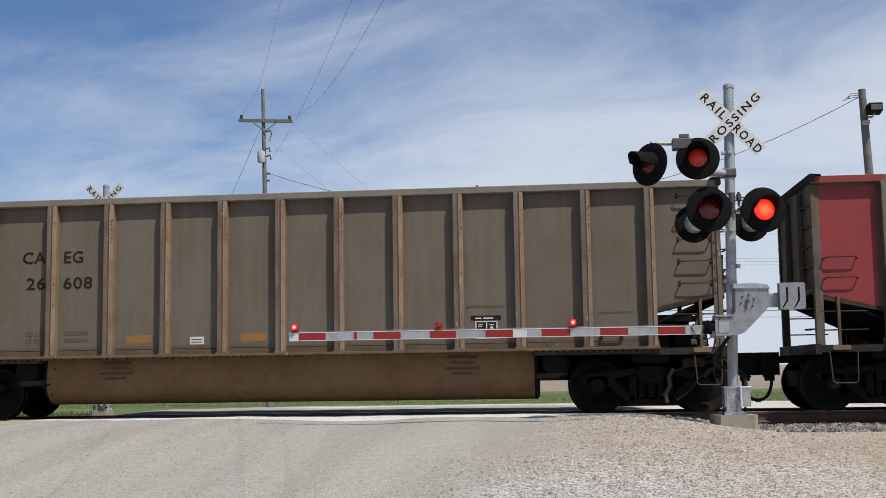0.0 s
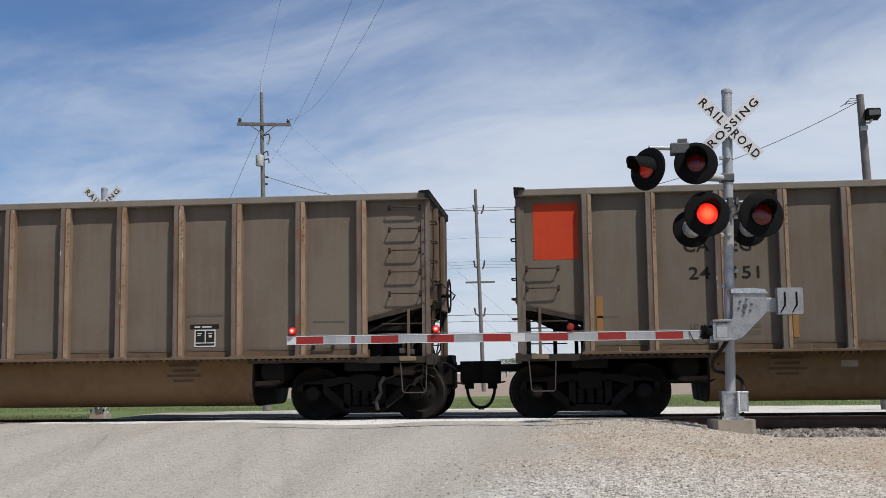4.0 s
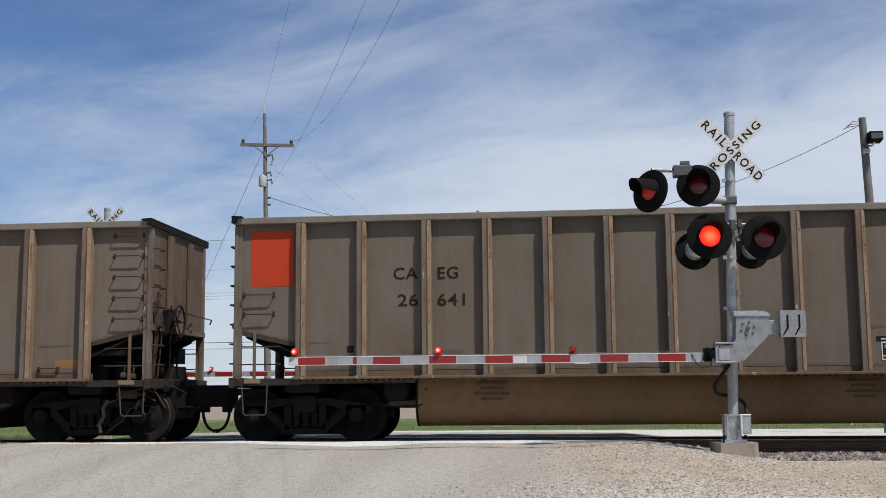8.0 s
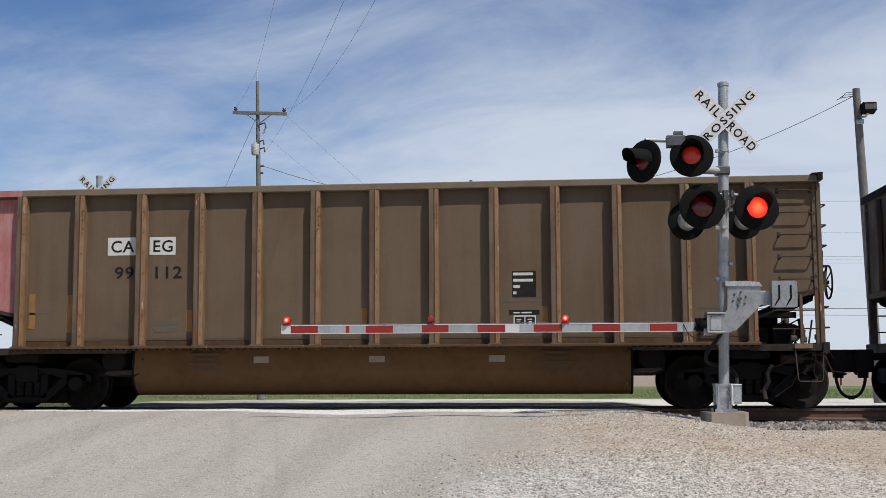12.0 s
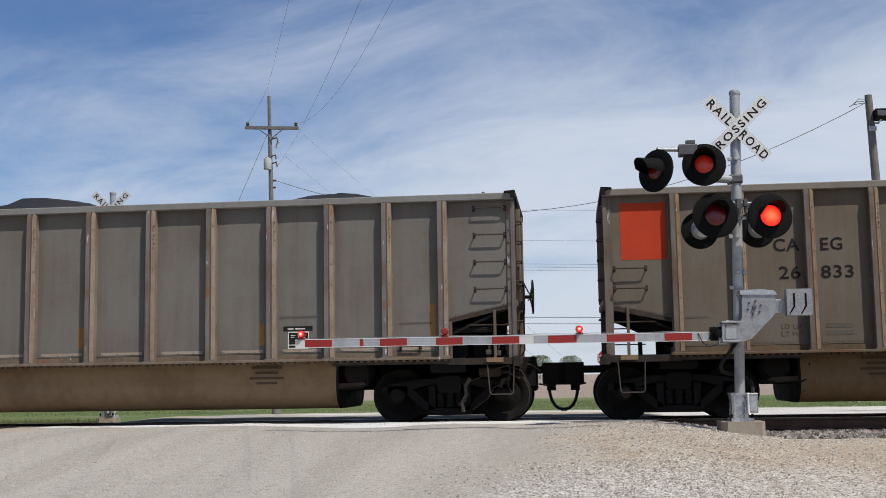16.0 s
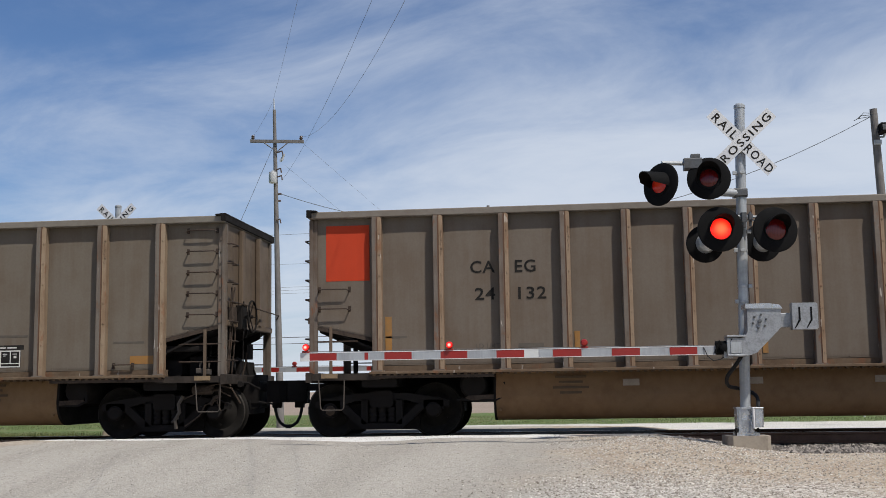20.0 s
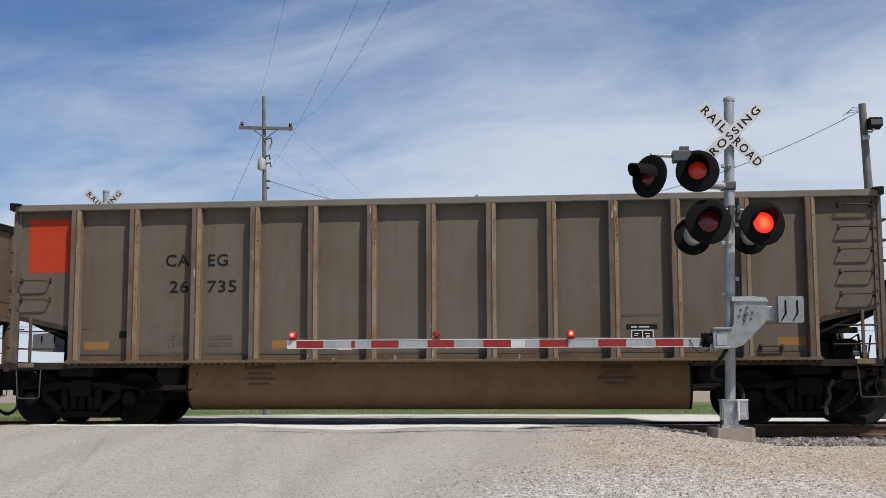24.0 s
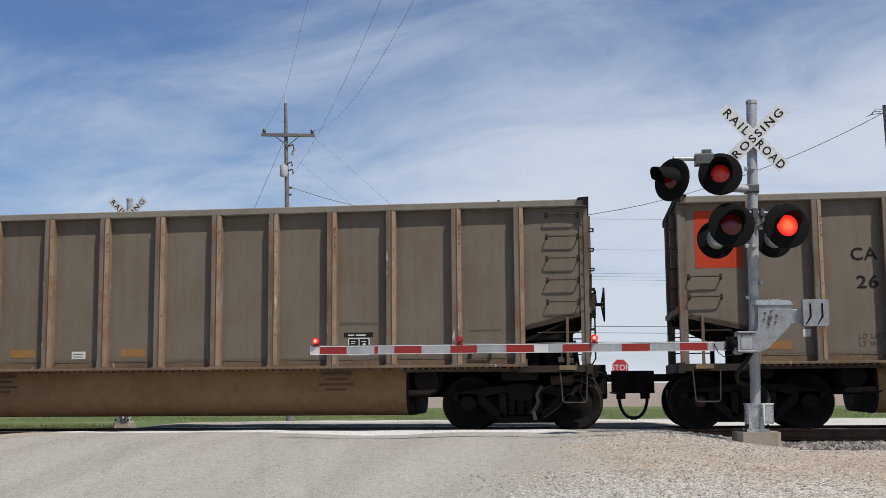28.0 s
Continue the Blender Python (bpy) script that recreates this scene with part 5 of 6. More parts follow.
def lamp_head(parent, place, aim, r, phase, visor=0.30, rear=False, lit=LIT, silver=False, taper=1.0, eye=1.0):
    """A black target board with a deep hooded red lens; at place, facing the yaw and pitch in aim."""
    m = Matrix.Translation(place) @ pose(0, 0, 0, aim[1], 0, aim[0])
    board = Shape().turn([(0.0, 0.03), (r - 0.02, 0.03), (r, 0.02), (r, -0.005), (r - 0.015, -0.012), (0.16, -0.012), (0.155, 0.0), (0.0, 0.0)], n=36)
    head = part("lamp_head", board, BLACK, parent, "round black target board with hooded lens", at=m)
    girth = 0.80 if rear else 1.0
    part("housing", Shape().turn([(0.0, 0.16), (0.10 * girth, 0.155), (0.15 * girth, 0.13), (0.172 * girth, 0.028)], n=24), ALU if silver else GALV if rear else BLACK, head, "bare grey metal lamp housing" if silver or rear else "")
    hood, n = Shape(), 22
    v = []
    for k in range(n + 1):
        a = radians(-20 + 220 * k / n) if taper == 1.0 else radians(-14 + 208 * k / n)
        out = visor * (0.14 + 0.86 * max(0.0, math.sin(a)) ** 0.6) if taper == 1.0 else visor * (0.78 + 0.22 * max(0.0, math.sin(a)))
        for rr, d in ((0.168, -0.005), (0.163 * taper, -out), (0.155 * taper, -out), (0.160, -0.005)):
            v.append((rr * math.cos(a), d, rr * math.sin(a)))
    f = [(k * 4 + i, k * 4 + (i + 1) % 4, k * 4 + 4 + (i + 1) % 4, k * 4 + 4 + i) for k in range(n) for i in range(4)] + [(0, 1, 2, 3), (n * 4, n * 4 + 1, n * 4 + 2, n * 4 + 3)]
    hood.add(v, f)
    part("hood", hood, BLACK if not rear else HOOD, head)
    part("lens", Shape().turn([(0.0, -0.036), (0.06 * eye, -0.034), (0.11 * eye, -0.026), (0.148 * eye, -0.012)], n=28), LENS, head, "dark red lens")
    part("lens_ring", Shape().turn([(0.144 * eye, -0.004), (0.144 * eye, -0.022), (0.150 * eye, -0.026), (0.158, -0.020), (0.158, 0.0)], n=28), BLACK, head)
    if phase is not None:
        glow = part("lit_lens", Shape().turn([(0.0, -0.036), (0.06 * eye, -0.034), (0.11 * eye, -0.026), (0.143 * eye, -0.010), (0.143 * eye, -0.004), (0.0, -0.006)], n=28), lit, head, "glowing red light")
        GLOWS.append((glow, (0, 0.075, 0), (0, -0.012, 0), phase))
    return head


def crossbuck(parent, center, length, width, lean):
    """Two white blades with black capitals, crossed at right angles."""
    for k, (turn, texts) in enumerate(((-45, (("RAIL", -0.53, 0.42), ("ROAD", 0.085, 0.47))), (45, (("CROSSING", -0.54, 1.06),)))):
        y = -0.012 * k - 0.004
        blade = Shape().prism([(-length / 2, -width / 2), (length / 2, -width / 2), (length / 2, width / 2), (-length / 2, width / 2)], "y", y - 0.004, y)
        m = Matrix.Translation(center) @ Matrix.Rotation(radians(turn + lean), 4, "Y").inverted()
        b = part("sign_blade", blade, SIGN, parent, "white reflective sign blade with black capitals", at=m)
        for w, x, fit in texts:
            me = words(w, 0.168 if turn < 0 else 0.150, LETTER, 1.3)
            hi, lo = width_of(me)
            part("lettering", me, LETTER, b, at=pose(x, y - 0.0055, -0.060 if turn < 0 else -0.053) @ Matrix.Diagonal((fit / (hi - lo), 1, 1.0, 1)))
    return parent


def build_signal(base, lean, lamps, height, sign_z, name_label, arm_lamps, sign_lean, girth=1.0):
    """A galvanised mast on a concrete base with junction box, crossbuck and flashing lamps."""
    x, y, z = base
    sig = thing("crossing_signal", pose(x, y, z, 0, 0, 2.1), name_label, "crossing signal", "railroad crossing signals")
    footing = Shape().prism([(px * girth, py * girth) for px, py in ((-0.27, -0.20), (-0.21, -0.27), (0.235, -0.27), (0.285, -0.22), (0.285, 0.27), (-0.27, 0.27))], "z", -0.45, 0.14)
    part("concrete_base", footing, CONCRETE, sig, "square stained concrete footing")
    tilt = Matrix.Rotation(radians(lean), 4, "Y")
    part("mast", Shape().tube([(0, 0, 0.14), (0, 0, height)], 0.070, 20), GALV, sig, "galvanised steel mast", at=tilt)
    part("mast_cap", Shape().turn([(0.0, height + 0.03), (0.05, height + 0.025), (0.078, height), (0.078, height - 0.04)], axis="z", n=20), GALV, sig, at=tilt)
    foot_piece = Shape()
    foot_piece.prism([(-0.14, -0.16), (0.15, -0.16), (0.17, -0.13), (0.17, 0.16), (-0.14, 0.16)], "z", 0.14, 0.18)
    foot_piece.prism([(-0.118, -0.10), (-0.06, -0.145), (0.05, -0.145), (0.10, -0.12), (0.10, 0.12), (-0.118, 0.12)], "z", 0.18, 0.50)
    foot_piece.prism([(-0.115, 0.18), (-0.07, 0.18), (-0.085, 0.48), (-0.098, 0.48)], "y", -0.165, -0.12)
    foot_piece.prism([(0.03, 0.18), (0.075, 0.18), (0.05, 0.34), (0.04, 0.34)], "y", -0.20, -0.14)
    foot_piece.prism([(-0.128, -0.11), (-0.065, -0.16), (0.11, -0.16), (0.11, 0.14), (-0.128, 0.14)], "z", 0.49, 0.515)
    part("mast_shoe", foot_piece, LID, sig, "cast aluminium mast shoe")
    jb = part("junction_box", Shape().box(0.06, 0.205, -0.24, -0.06, 0.25, 0.50, 0.025), LID, sig, "aluminium junction box")
    part("box_lid", Shape().box(0.085, 0.19, -0.262, -0.24, 0.275, 0.475, 0.012), LID, jb)
    part("box_edge", Shape().box(0.055, 0.085, -0.265, -0.22, 0.24, 0.505, 0.010).box(0.055, 0.20, -0.262, -0.22, 0.495, 0.515, 0.006), SIGN, jb)
    for px in (-0.14, 0.14):
        part("anchor_bolt", Shape().tube([(px, -0.13, 0.14), (px, -0.13, 0.24)], 0.016, 8).turn([(0.0, 0.225), (0.03, 0.225), (0.03, 0.195), (0.0, 0.195)], (px, -0.13, 0), "z", 6), STEEL, sig)
    for k, zz in enumerate((sign_z - 0.12, sign_z - 0.42, height * 0.62, height * 0.565, height * 0.46, height * 0.415)):
        c = Shape().turn([(0.070, zz - 0.010), (0.0745, zz - 0.010), (0.0745, zz + 0.010), (0.070, zz + 0.010)], axis="z", n=16)
        side = -1 if k % 2 else 1
        c.box(min(side * 0.065, side * 0.115), max(side * 0.065, side * 0.115), -0.06, -0.02, zz - 0.025, zz + 0.025, 0.006)
        c.box(-0.03, 0.02, -0.095, -0.07, zz - 0.018, zz + 0.018, 0.005)
        part("band_clamp", c, GALV, sig, at=tilt)
    sx = math.sin(radians(lean)) * sign_z
    crossbuck(sig, (sx, -0.11, sign_z), 1.155, 0.180, sign_lean)
    for place, aim, r, phase, rear in lamps:
        lamp_head(sig, place, aim, r, phase, 0.37 if aim[0] == -47 else 0.30, rear, LIT_SIDE if aim[0] in (-8, -47) else LIT, place[2] == 3.62, 0.62 if aim[0] == -47 else 1.0, 0.86 if aim[0] in (-8, -47) else 1.0)
    return sig


def pipe_part(parent, path, r, material, label=""):
    return part("bracket_pipe", Shape().tube(path, r, 10), material, parent, label)


NEAR = (2.225, 15.995, -0.02)
near_signal = build_signal(NEAR, 1.45, (
    ((-0.275, -0.38, 2.88), (4, -3), 0.305, 0, False),
    ((0.445, -0.38, 2.855), (10, -3), 0.305, 1, False),
    ((-0.405, -0.42, 3.565), (-8, -6), 0.290, 1, False),
    ((-1.07, -0.60, 3.47), (-47, -6), 0.290, 0, False),
    ((-0.39, 0.30, 2.765), (190, 4), 0.265, None, True),
    ((0.395, 0.30, 2.765), (188, 4), 0.265, None, True),
), 4.65, 4.115, "galvanised crossing signal mast with crossbuck and red flashing lamps", True, -1.7)
pipe_part(near_signal, [(-0.33, -0.12, 3.10), (0.08, -0.13, 3.075), (0.44, -0.12, 3.06)], 0.020, GALV)
pipe_part(near_signal, [(-0.20, -0.10, 3.05), (0.08, -0.11, 3.03), (0.34, -0.10, 3.02)], 0.014, GALV)
pipe_part(near_signal, [(0.08, 0.0, 3.42), (-0.12, -0.10, 3.42), (-0.40, -0.30, 3.40)], 0.058, GALV, "short cantilever tube")
pipe_part(near_signal, [(-0.40, -0.28, 3.36), (-0.40, -0.28, 3.86)], 0.045, GALV)
pipe_part(near_signal, [(-0.42, -0.25, 3.80), (-1.02, -0.42, 3.79)], 0.030, GALV)
part("terminal_head", Shape().box(-0.72, -0.48, -0.40, -0.24, 3.70, 3.86, 0.02).box(-0.62, -0.50, -0.36, -0.26, 3.86, 3.92, 0.01), BOLT, near_signal, "grey cast terminal head")
part("cross_arm_joint", Shape().box(0.04, 0.12, -0.17, -0.06, 3.00, 3.13, 0.015).box(0.14, 0.20, -0.17, -0.09, 3.03, 3.11, 0.012).tube([(0.17, -0.13, 2.94), (0.17, -0.13, 3.14)], 0.018, 8).tube([(0.08, -0.15, 2.92), (0.08, -0.15, 3.0)], 0.022, 8), BOLT, near_signal, "cast cross-arm fitting")
part("cantilever_clamp", Shape().box(-0.02, 0.16, -0.09, 0.09, 3.36, 3.48, 0.02), BOLT, near_signal)
for px in (-0.30, 0.42):
    part("lamp_yoke", Shape().tube([(px, -0.12, 3.06), (px, -0.2, 3.0), (px, -0.24, 2.9)], 0.028, 8), GALV, near_signal)
cable = [(-0.03, -0.16, 1.20), (-0.13, -0.18, 1.06), (-0.235, -0.14, 0.91), (-0.20, -0.02, 0.80), (-0.06, 0.11, 0.765), (0.09, 0.12, 0.725), (0.165, 0.02, 0.66), (0.165, -0.10, 0.58), (0.15, -0.15, 0.48)]


def eased(points, n=5):
    """Points along a smooth curve through the given ones."""
    p = [Vector(q) for q in points]
    p = [2 * p[0] - p[1]] + p + [2 * p[-1] - p[-2]]
    out = []
    for a, b, c, e in zip(p, p[1:], p[2:], p[3:]):
        for k in range(n):
            u = k / n
            out.append(0.5 * (2 * b + (c - a) * u + (2 * a - 5 * b + 4 * c - e) * u * u + (3 * b - a - 3 * c + e) * u ** 3))
    return out + [p[-2]]


part("power_cable", Shape().tube(eased(cable), 0.026, 8), RUBBER, near_signal, "black rubber cable")

FAR = (-10.39, 25.24, -0.16)
far_signal = build_signal(FAR, 0.2, (
    ((0.42, -0.32, 3.10), (-3, -2), 0.30, 1, False),
    ((-0.36, -0.32, 3.10), (-3, -2), 0.30, 0, False),
    ((0.42, 0.34, 3.10), (180, 0), 0.28, None, True),
    ((-0.36, 0.34, 3.10), (180, 0), 0.28, None, True),
    ((0.60, 0.05, 3.62), (140, 0), 0.22, None, True),
    ((1.13, 0.05, 3.62), (174, 0), 0.27, None, True),
), 5.25, 4.82, "galvanised crossing signal mast beyond the track", True, 0.0, 0.72)
pipe_part(far_signal, [(-0.40, -0.1, 3.40), (0.46, -0.1, 3.40)], 0.035, GALV)
pipe_part(far_signal, [(0.0, 0.0, 3.66), (1.1, 0.16, 3.66)], 0.05, GALV)
pipe_part(far_signal, [(0.0, 0.0, 4.02), (0.8, 0.1, 3.72)], 0.025, GALV)


def gate_lamp(gate, x, z, y, phase, material=LIT_SMALL):
    stem = part("gate_lamp", Shape().box(x - 0.05, x + 0.05, y - 0.03, y + 0.03, z, z + 0.03, 0.006).turn([(0.0, -0.055), (0.036, -0.05), (0.048, -0.03), (0.050, 0.03), (0.04, 0.05), (0.0, 0.052)], (x, y, z + 0.078), "y", 16), STRIPE_R, gate, "small red gate lamp")
    bulb = part("lit_lens", Shape().turn([(0.0, -0.030), (0.025, -0.026), (0.040, -0.008), (0.044, 0.0), (0.0, 0.0)], (0, 0, 0), "y", 16), material, stem, "glowing red light", at=pose(x, y - 0.052, z + 0.078))
    if phase is not None:
        GLOWS.append((bulb, (x, y + 0.0, z + 0.078), (x, y - 0.052, z + 0.078), phase))


def build_gate(name_label, pivot, reach, z, stripes, lamps, flip):
    """A lowered gate: mechanism, counterweight and a long striped arm; flip: -1 draws it out to the left, 1 to the right."""
    gate = thing("crossing_gate", pose(pivot[0], pivot[1], pivot[2], 0, 0, 2.1), name_label, "crossing gate", "railroad crossing gates")
    arm = part("arm", Shape().box(min(0, flip * reach), max(0, flip * reach), -0.020, 0.020, z - 0.050, z + 0.050, 0.006), GALV, gate, "long red and white striped gate arm")
    for a, b, kind in stripes:
        mat = {"r": STRIPE_R, "w": STRIPE_W, "b": STRIPE_B}[kind]
        part("stripe", Shape().box(min(flip * a, flip * b), max(flip * a, flip * b), -0.024, -0.020, z - 0.054, z + 0.054), mat, arm)
    part("arm_rim", Shape().box(min(0, flip * reach), max(0, flip * reach), -0.027, 0.024, z + 0.048, z + 0.058), SIGN, arm, "thin white strip along the arm's edge")
    part("arm_rim", Shape().box(min(0, flip * reach), max(0, flip * reach), -0.027, 0.024, z - 0.059, z - 0.052), SIGN, arm)
    for a, b in zip((reach - 0.1, reach - 1.9, reach - 3.8), (reach - 1.9, reach - 3.8, 0.35)):
        lead = [(flip * (a + (b - a) * k / 8), -0.008 + 0.006 * math.sin(k * 2.1), z + 0.066 + 0.006 * math.sin(k * 1.3)) for k in range(9)]
        part("lamp_lead", Shape().tube(lead, 0.004, 5), WIRE, arm)
    for x, phase in lamps:
        gate_lamp(gate, flip * x, z + 0.05, 0.0, phase)
    return gate


# stripes from the tip back to the pivot, in metres from the pivot
NEAR_EDGES = [(5.62, 5.75, "b"), (5.25, 5.62, "r"), (4.87, 5.25, "w"), (4.82, 4.87, "r"), (4.60, 4.82, "w"), (4.23, 4.60, "r"), (3.84, 4.23, "w"), (3.48, 3.84, "r"), (3.09, 3.48, "w"), (2.72, 3.09, "r"), (2.53, 2.72, "b"),
              (2.34, 2.53, "w"), (1.96, 2.34, "r"), (1.57, 1.95, "w"), (1.19, 1.56, "r"), (0.81, 1.19, "w"), (0.44, 0.80, "r"), (0.10, 0.44, "w")]
near_gate = build_gate("lowered red and white striped crossing gate with lamps", (2.03, 15.607, 0.03), 5.75, 1.220, NEAR_EDGES, ((5.67, None), (3.72, 0), (1.92, 1)), -1)
mech = part("mechanism", Shape().prism([(0.02, 1.19), (0.30, 1.185), (0.40, 1.22), (0.68, 1.50), (0.73, 1.56), (0.73, 1.79), (0.30, 1.81), (0.29, 1.50), (0.26, 1.44), (0.20, 1.41), (0.02, 1.42)], "y", -0.10, 0.16), ALU, near_gate, "cast aluminium gate mechanism housing", at=pose(-0.08, 0, -0.045))
part("mechanism_lid", Shape().prism([(0.27, 1.80), (0.75, 1.79), (0.71, 1.845), (0.55, 1.865), (0.27, 1.86)], "y", -0.12, 0.18), LID, mech, "bright aluminium lid")
part("hub_bolt", Shape().turn([(0.0, -0.135), (0.026, -0.132), (0.028, -0.10), (0.0, -0.10)], (0.45, 0, 1.63), "y", 10), BOLT, mech)
for k in range(6):
    a = k * math.pi / 3 + 0.3
    part("bolt", Shape().turn([(0.0, -0.122), (0.014, -0.120), (0.016, -0.10), (0.0, -0.10)], (0.45 + 0.088 * math.cos(a), 0, 1.63 + 0.088 * math.sin(a)), "y", 6), BOLT, mech)
part("side_plate", Shape().box(0.06, 0.20, -0.112, -0.10, 1.22, 1.36, 0.005), GALV, mech)
part("arm_clamp", Shape().box(-0.02, 0.09, -0.07, 0.09, 1.14, 1.27, 0.01), ALU, near_gate, at=pose(-0.08, 0, -0.03))
for low in (1.16, 1.41):
    part("clamp_plate", Shape().box(0.02, 0.26, -0.12, 0.12, low, low + 0.03, 0.006), ALU, near_gate, at=pose(-0.08, 0, -0.03))
part("arm_hardware", Shape().turn([(0.03, -0.10), (0.055, -0.09), (0.055, 0.06), (0.03, 0.07)], (-0.10, 0, 1.25), "y", 10).box(-0.20, 0.02, -0.05, 0.05, 1.16, 1.34, 0.02).tube([(-0.22, -0.08, 1.18), (-0.16, -0.09, 1.34), (-0.08, -0.08, 1.2), (0.0, -0.09, 1.36)], 0.014, 6), BLACK, near_gate, "black clamp and shear bolts")
part("lamp_lead", Shape().tube([(-0.36, -0.03, 1.26), (-0.31, -0.05, 1.14), (-0.24, -0.06, 1.08), (-0.14, -0.05, 1.10), (-0.05, -0.04, 1.16)], 0.006, 6), RUBBER, near_gate)
part("counterweight_arm", Shape().box(0.68, 0.9, -0.06, -0.02, 1.55, 1.74, 0.01), ALU, near_gate, at=pose(-0.06, 0, -0.05))
weight = part("counterweight", Shape().prism([(0.82, 1.47), (1.15, 1.47), (1.17, 1.49), (1.17, 1.82), (1.15, 1.84), (0.82, 1.84)], "y", -0.16, -0.02), ALU, near_gate, "square aluminium counterweight plate", at=pose(-0.050, 0, -0.015) @ Matrix.Translation((1.0, 0, 1.655)) @ Matrix.Diagonal((0.94, 1, 0.94, 1)) @ Matrix.Translation((-1.0, 0, -1.655)))
for px in (0.92, 1.08):
    part("slot", Shape().box(px - 0.012, px + 0.012, -0.166, -0.159, 1.60, 1.78), BLACK, weight)
    part("slot", Shape().prism([(px - 0.015, 1.60), (px + 0.015, 1.60), (px - 0.06, 1.49), (px - 0.075, 1.49)], "y", -0.166, -0.159), BLACK, weight)

FAR_EDGES = [(5.2 - 0.4 * k, 5.6 - 0.4 * k, "r" if k % 2 == 0 else "w") for k in range(13)]
far_gate = build_gate("lowered striped crossing gate beyond the track", (-9.896, 25.605, 0.0), 5.65, 1.29, FAR_EDGES, ((5.45, None), (3.55, 1), (1.9, 0)), 1)
part("mechanism", Shape().prism([(-0.05, 1.25), (-0.45, 1.22), (-0.75, 1.5), (-0.75, 1.8), (-0.25, 1.82), (-0.2, 1.45)], "y", -0.15, 0.1), ALU, far_gate)
part("counterweight_arm", Shape().box(-1.5, -0.7, -0.06, -0.02, 1.58, 1.70, 0.01), ALU, far_gate)
far_weight = part("counterweight", Shape().prism([(-2.20, 1.44), (-1.42, 1.41), (-1.42, 1.84), (-1.46, 1.88), (-2.20, 1.82)], "y", -0.1, 0.02), ALU, far_gate, "aluminium counterweight plate")
for px in (-1.98, -1.68):
    part("slot", Shape().box(px - 0.014, px + 0.014, -0.106, -0.099, 1.62, 1.80), BLACK, far_weight)


# ---------------------------------------------------------------- poles and wires
def build_pole(base, top, r0, r1, name_label):
    p = thing("utility_pole", pose(*base), name_label, "utility pole", "utility poles")
    rel = Vector(top) - Vector(base)
    part("pole_shaft", Shape().tube([rel * (k / 6) for k in range(7)], r0, 14, r1), WOOD, p, "weathered grey wooden pole")
    return p, rel


def insulator(parent, x, y, z):
    part("insulator", Shape().turn([(0.0, 0.20), (0.05, 0.19), (0.07, 0.15), (0.05, 0.12), (0.08, 0.09), (0.06, 0.05), (0.03, 0.03), (0.025, -0.02)], (x, y, z), "z", 10), GLASSY, parent)


pole_a, rel = build_pole((-11.56, 44.6, -0.62), (-11.84, 44.57, 12.12), 0.155, 0.062, "tall wooden power pole with crossarm and transformer")
part("top_pin", Shape().tube([rel - Vector((0, 0, 0.2)), rel + Vector((-0.02, 0, 0.46))], 0.03, 8, 0.02), TANK, pole_a)
cx, cz = -0.145, 11.42
part("crossarm", Shape().prism([(cx - 1.1, cz - 0.01), (cx + 1.1, cz - 0.12), (cx + 1.1, cz + 0.0), (cx - 1.1, cz + 0.11)], "y", -0.17, -0.06), WOOD, pole_a, "grey wooden crossarm")
for s in (-1, 1):
    part("arm_brace", Shape().tube([(cx + s * 0.52, -0.17, cz - 0.05), (cx + s * 0.02, -0.14, cz - 0.42)], 0.02, 6), WOOD, pole_a)
    insulator(pole_a, cx + s * 0.99, -0.11, cz + 0.04 - s * 0.05)
part("transformer", Shape().turn([(0.0, 10.20), (0.06, 10.20), (0.06, 10.15), (0.15, 10.14), (0.16, 10.09), (0.16, 9.74), (0.14, 9.70), (0.0, 9.70)], (cx - 0.13, -0.24, 0), "z", 16), TANK, pole_a, "small grey can transformer")
part("cutout", Shape().tube([(cx + 0.12, -0.05, 10.6), (cx + 0.28, -0.08, 10.85)], 0.05, 8).tube([(cx + 0.3, -0.08, 10.9), (cx + 0.22, -0.1, 10.62)], 0.03, 6), TANK, pole_a)
for z, w in ((10.95, 0.22), (10.25, 0.16), (9.95, 0.20), (8.2, 0.14)):
    part("line_hardware", Shape().tube([(cx - 0.02, -0.12, z), (cx + w, -0.14, z + 0.06), (cx + w + 0.03, -0.14, z - 0.12)], 0.032, 6), GLASSY, pole_a)
part("drop_clevis", Shape().tube([(cx, 0, 9.29), (cx + 0.16, 0, 9.29)], 0.04, 8).tube([(cx, 0, 9.01), (cx + 0.14, 0, 9.01)], 0.04, 8), GLASSY, pole_a)

pole_b, rel_b = build_pole((10.78, 40.43, -0.6), (10.42, 40.39, 10.18), 0.19, 0.125, "wooden pole with a security floodlight")
part("floodlight", Shape().prism([(-0.62, 9.90), (-0.60, 10.14), (-0.52, 10.20), (-0.14, 10.20), (-0.14, 9.84)], "x", -0.26, 0.16), BLACK, pole_b, "dark box floodlight on a bracket")
part("floodlight_rim", Shape().box(-0.24, 0.14, -0.64, -0.615, 9.92, 10.12, 0.02), BOLT, pole_b)
part("floodlight_bracket", Shape().tube([(-0.34, 0, 9.80), (-0.12, -0.2, 9.76), (-0.02, -0.3, 9.92)], 0.04, 8), GALV, pole_b)
part("meter_box", Shape().box(-0.42, -0.20, -0.26, -0.12, 9.50, 9.66, 0.02), GALV, pole_b)
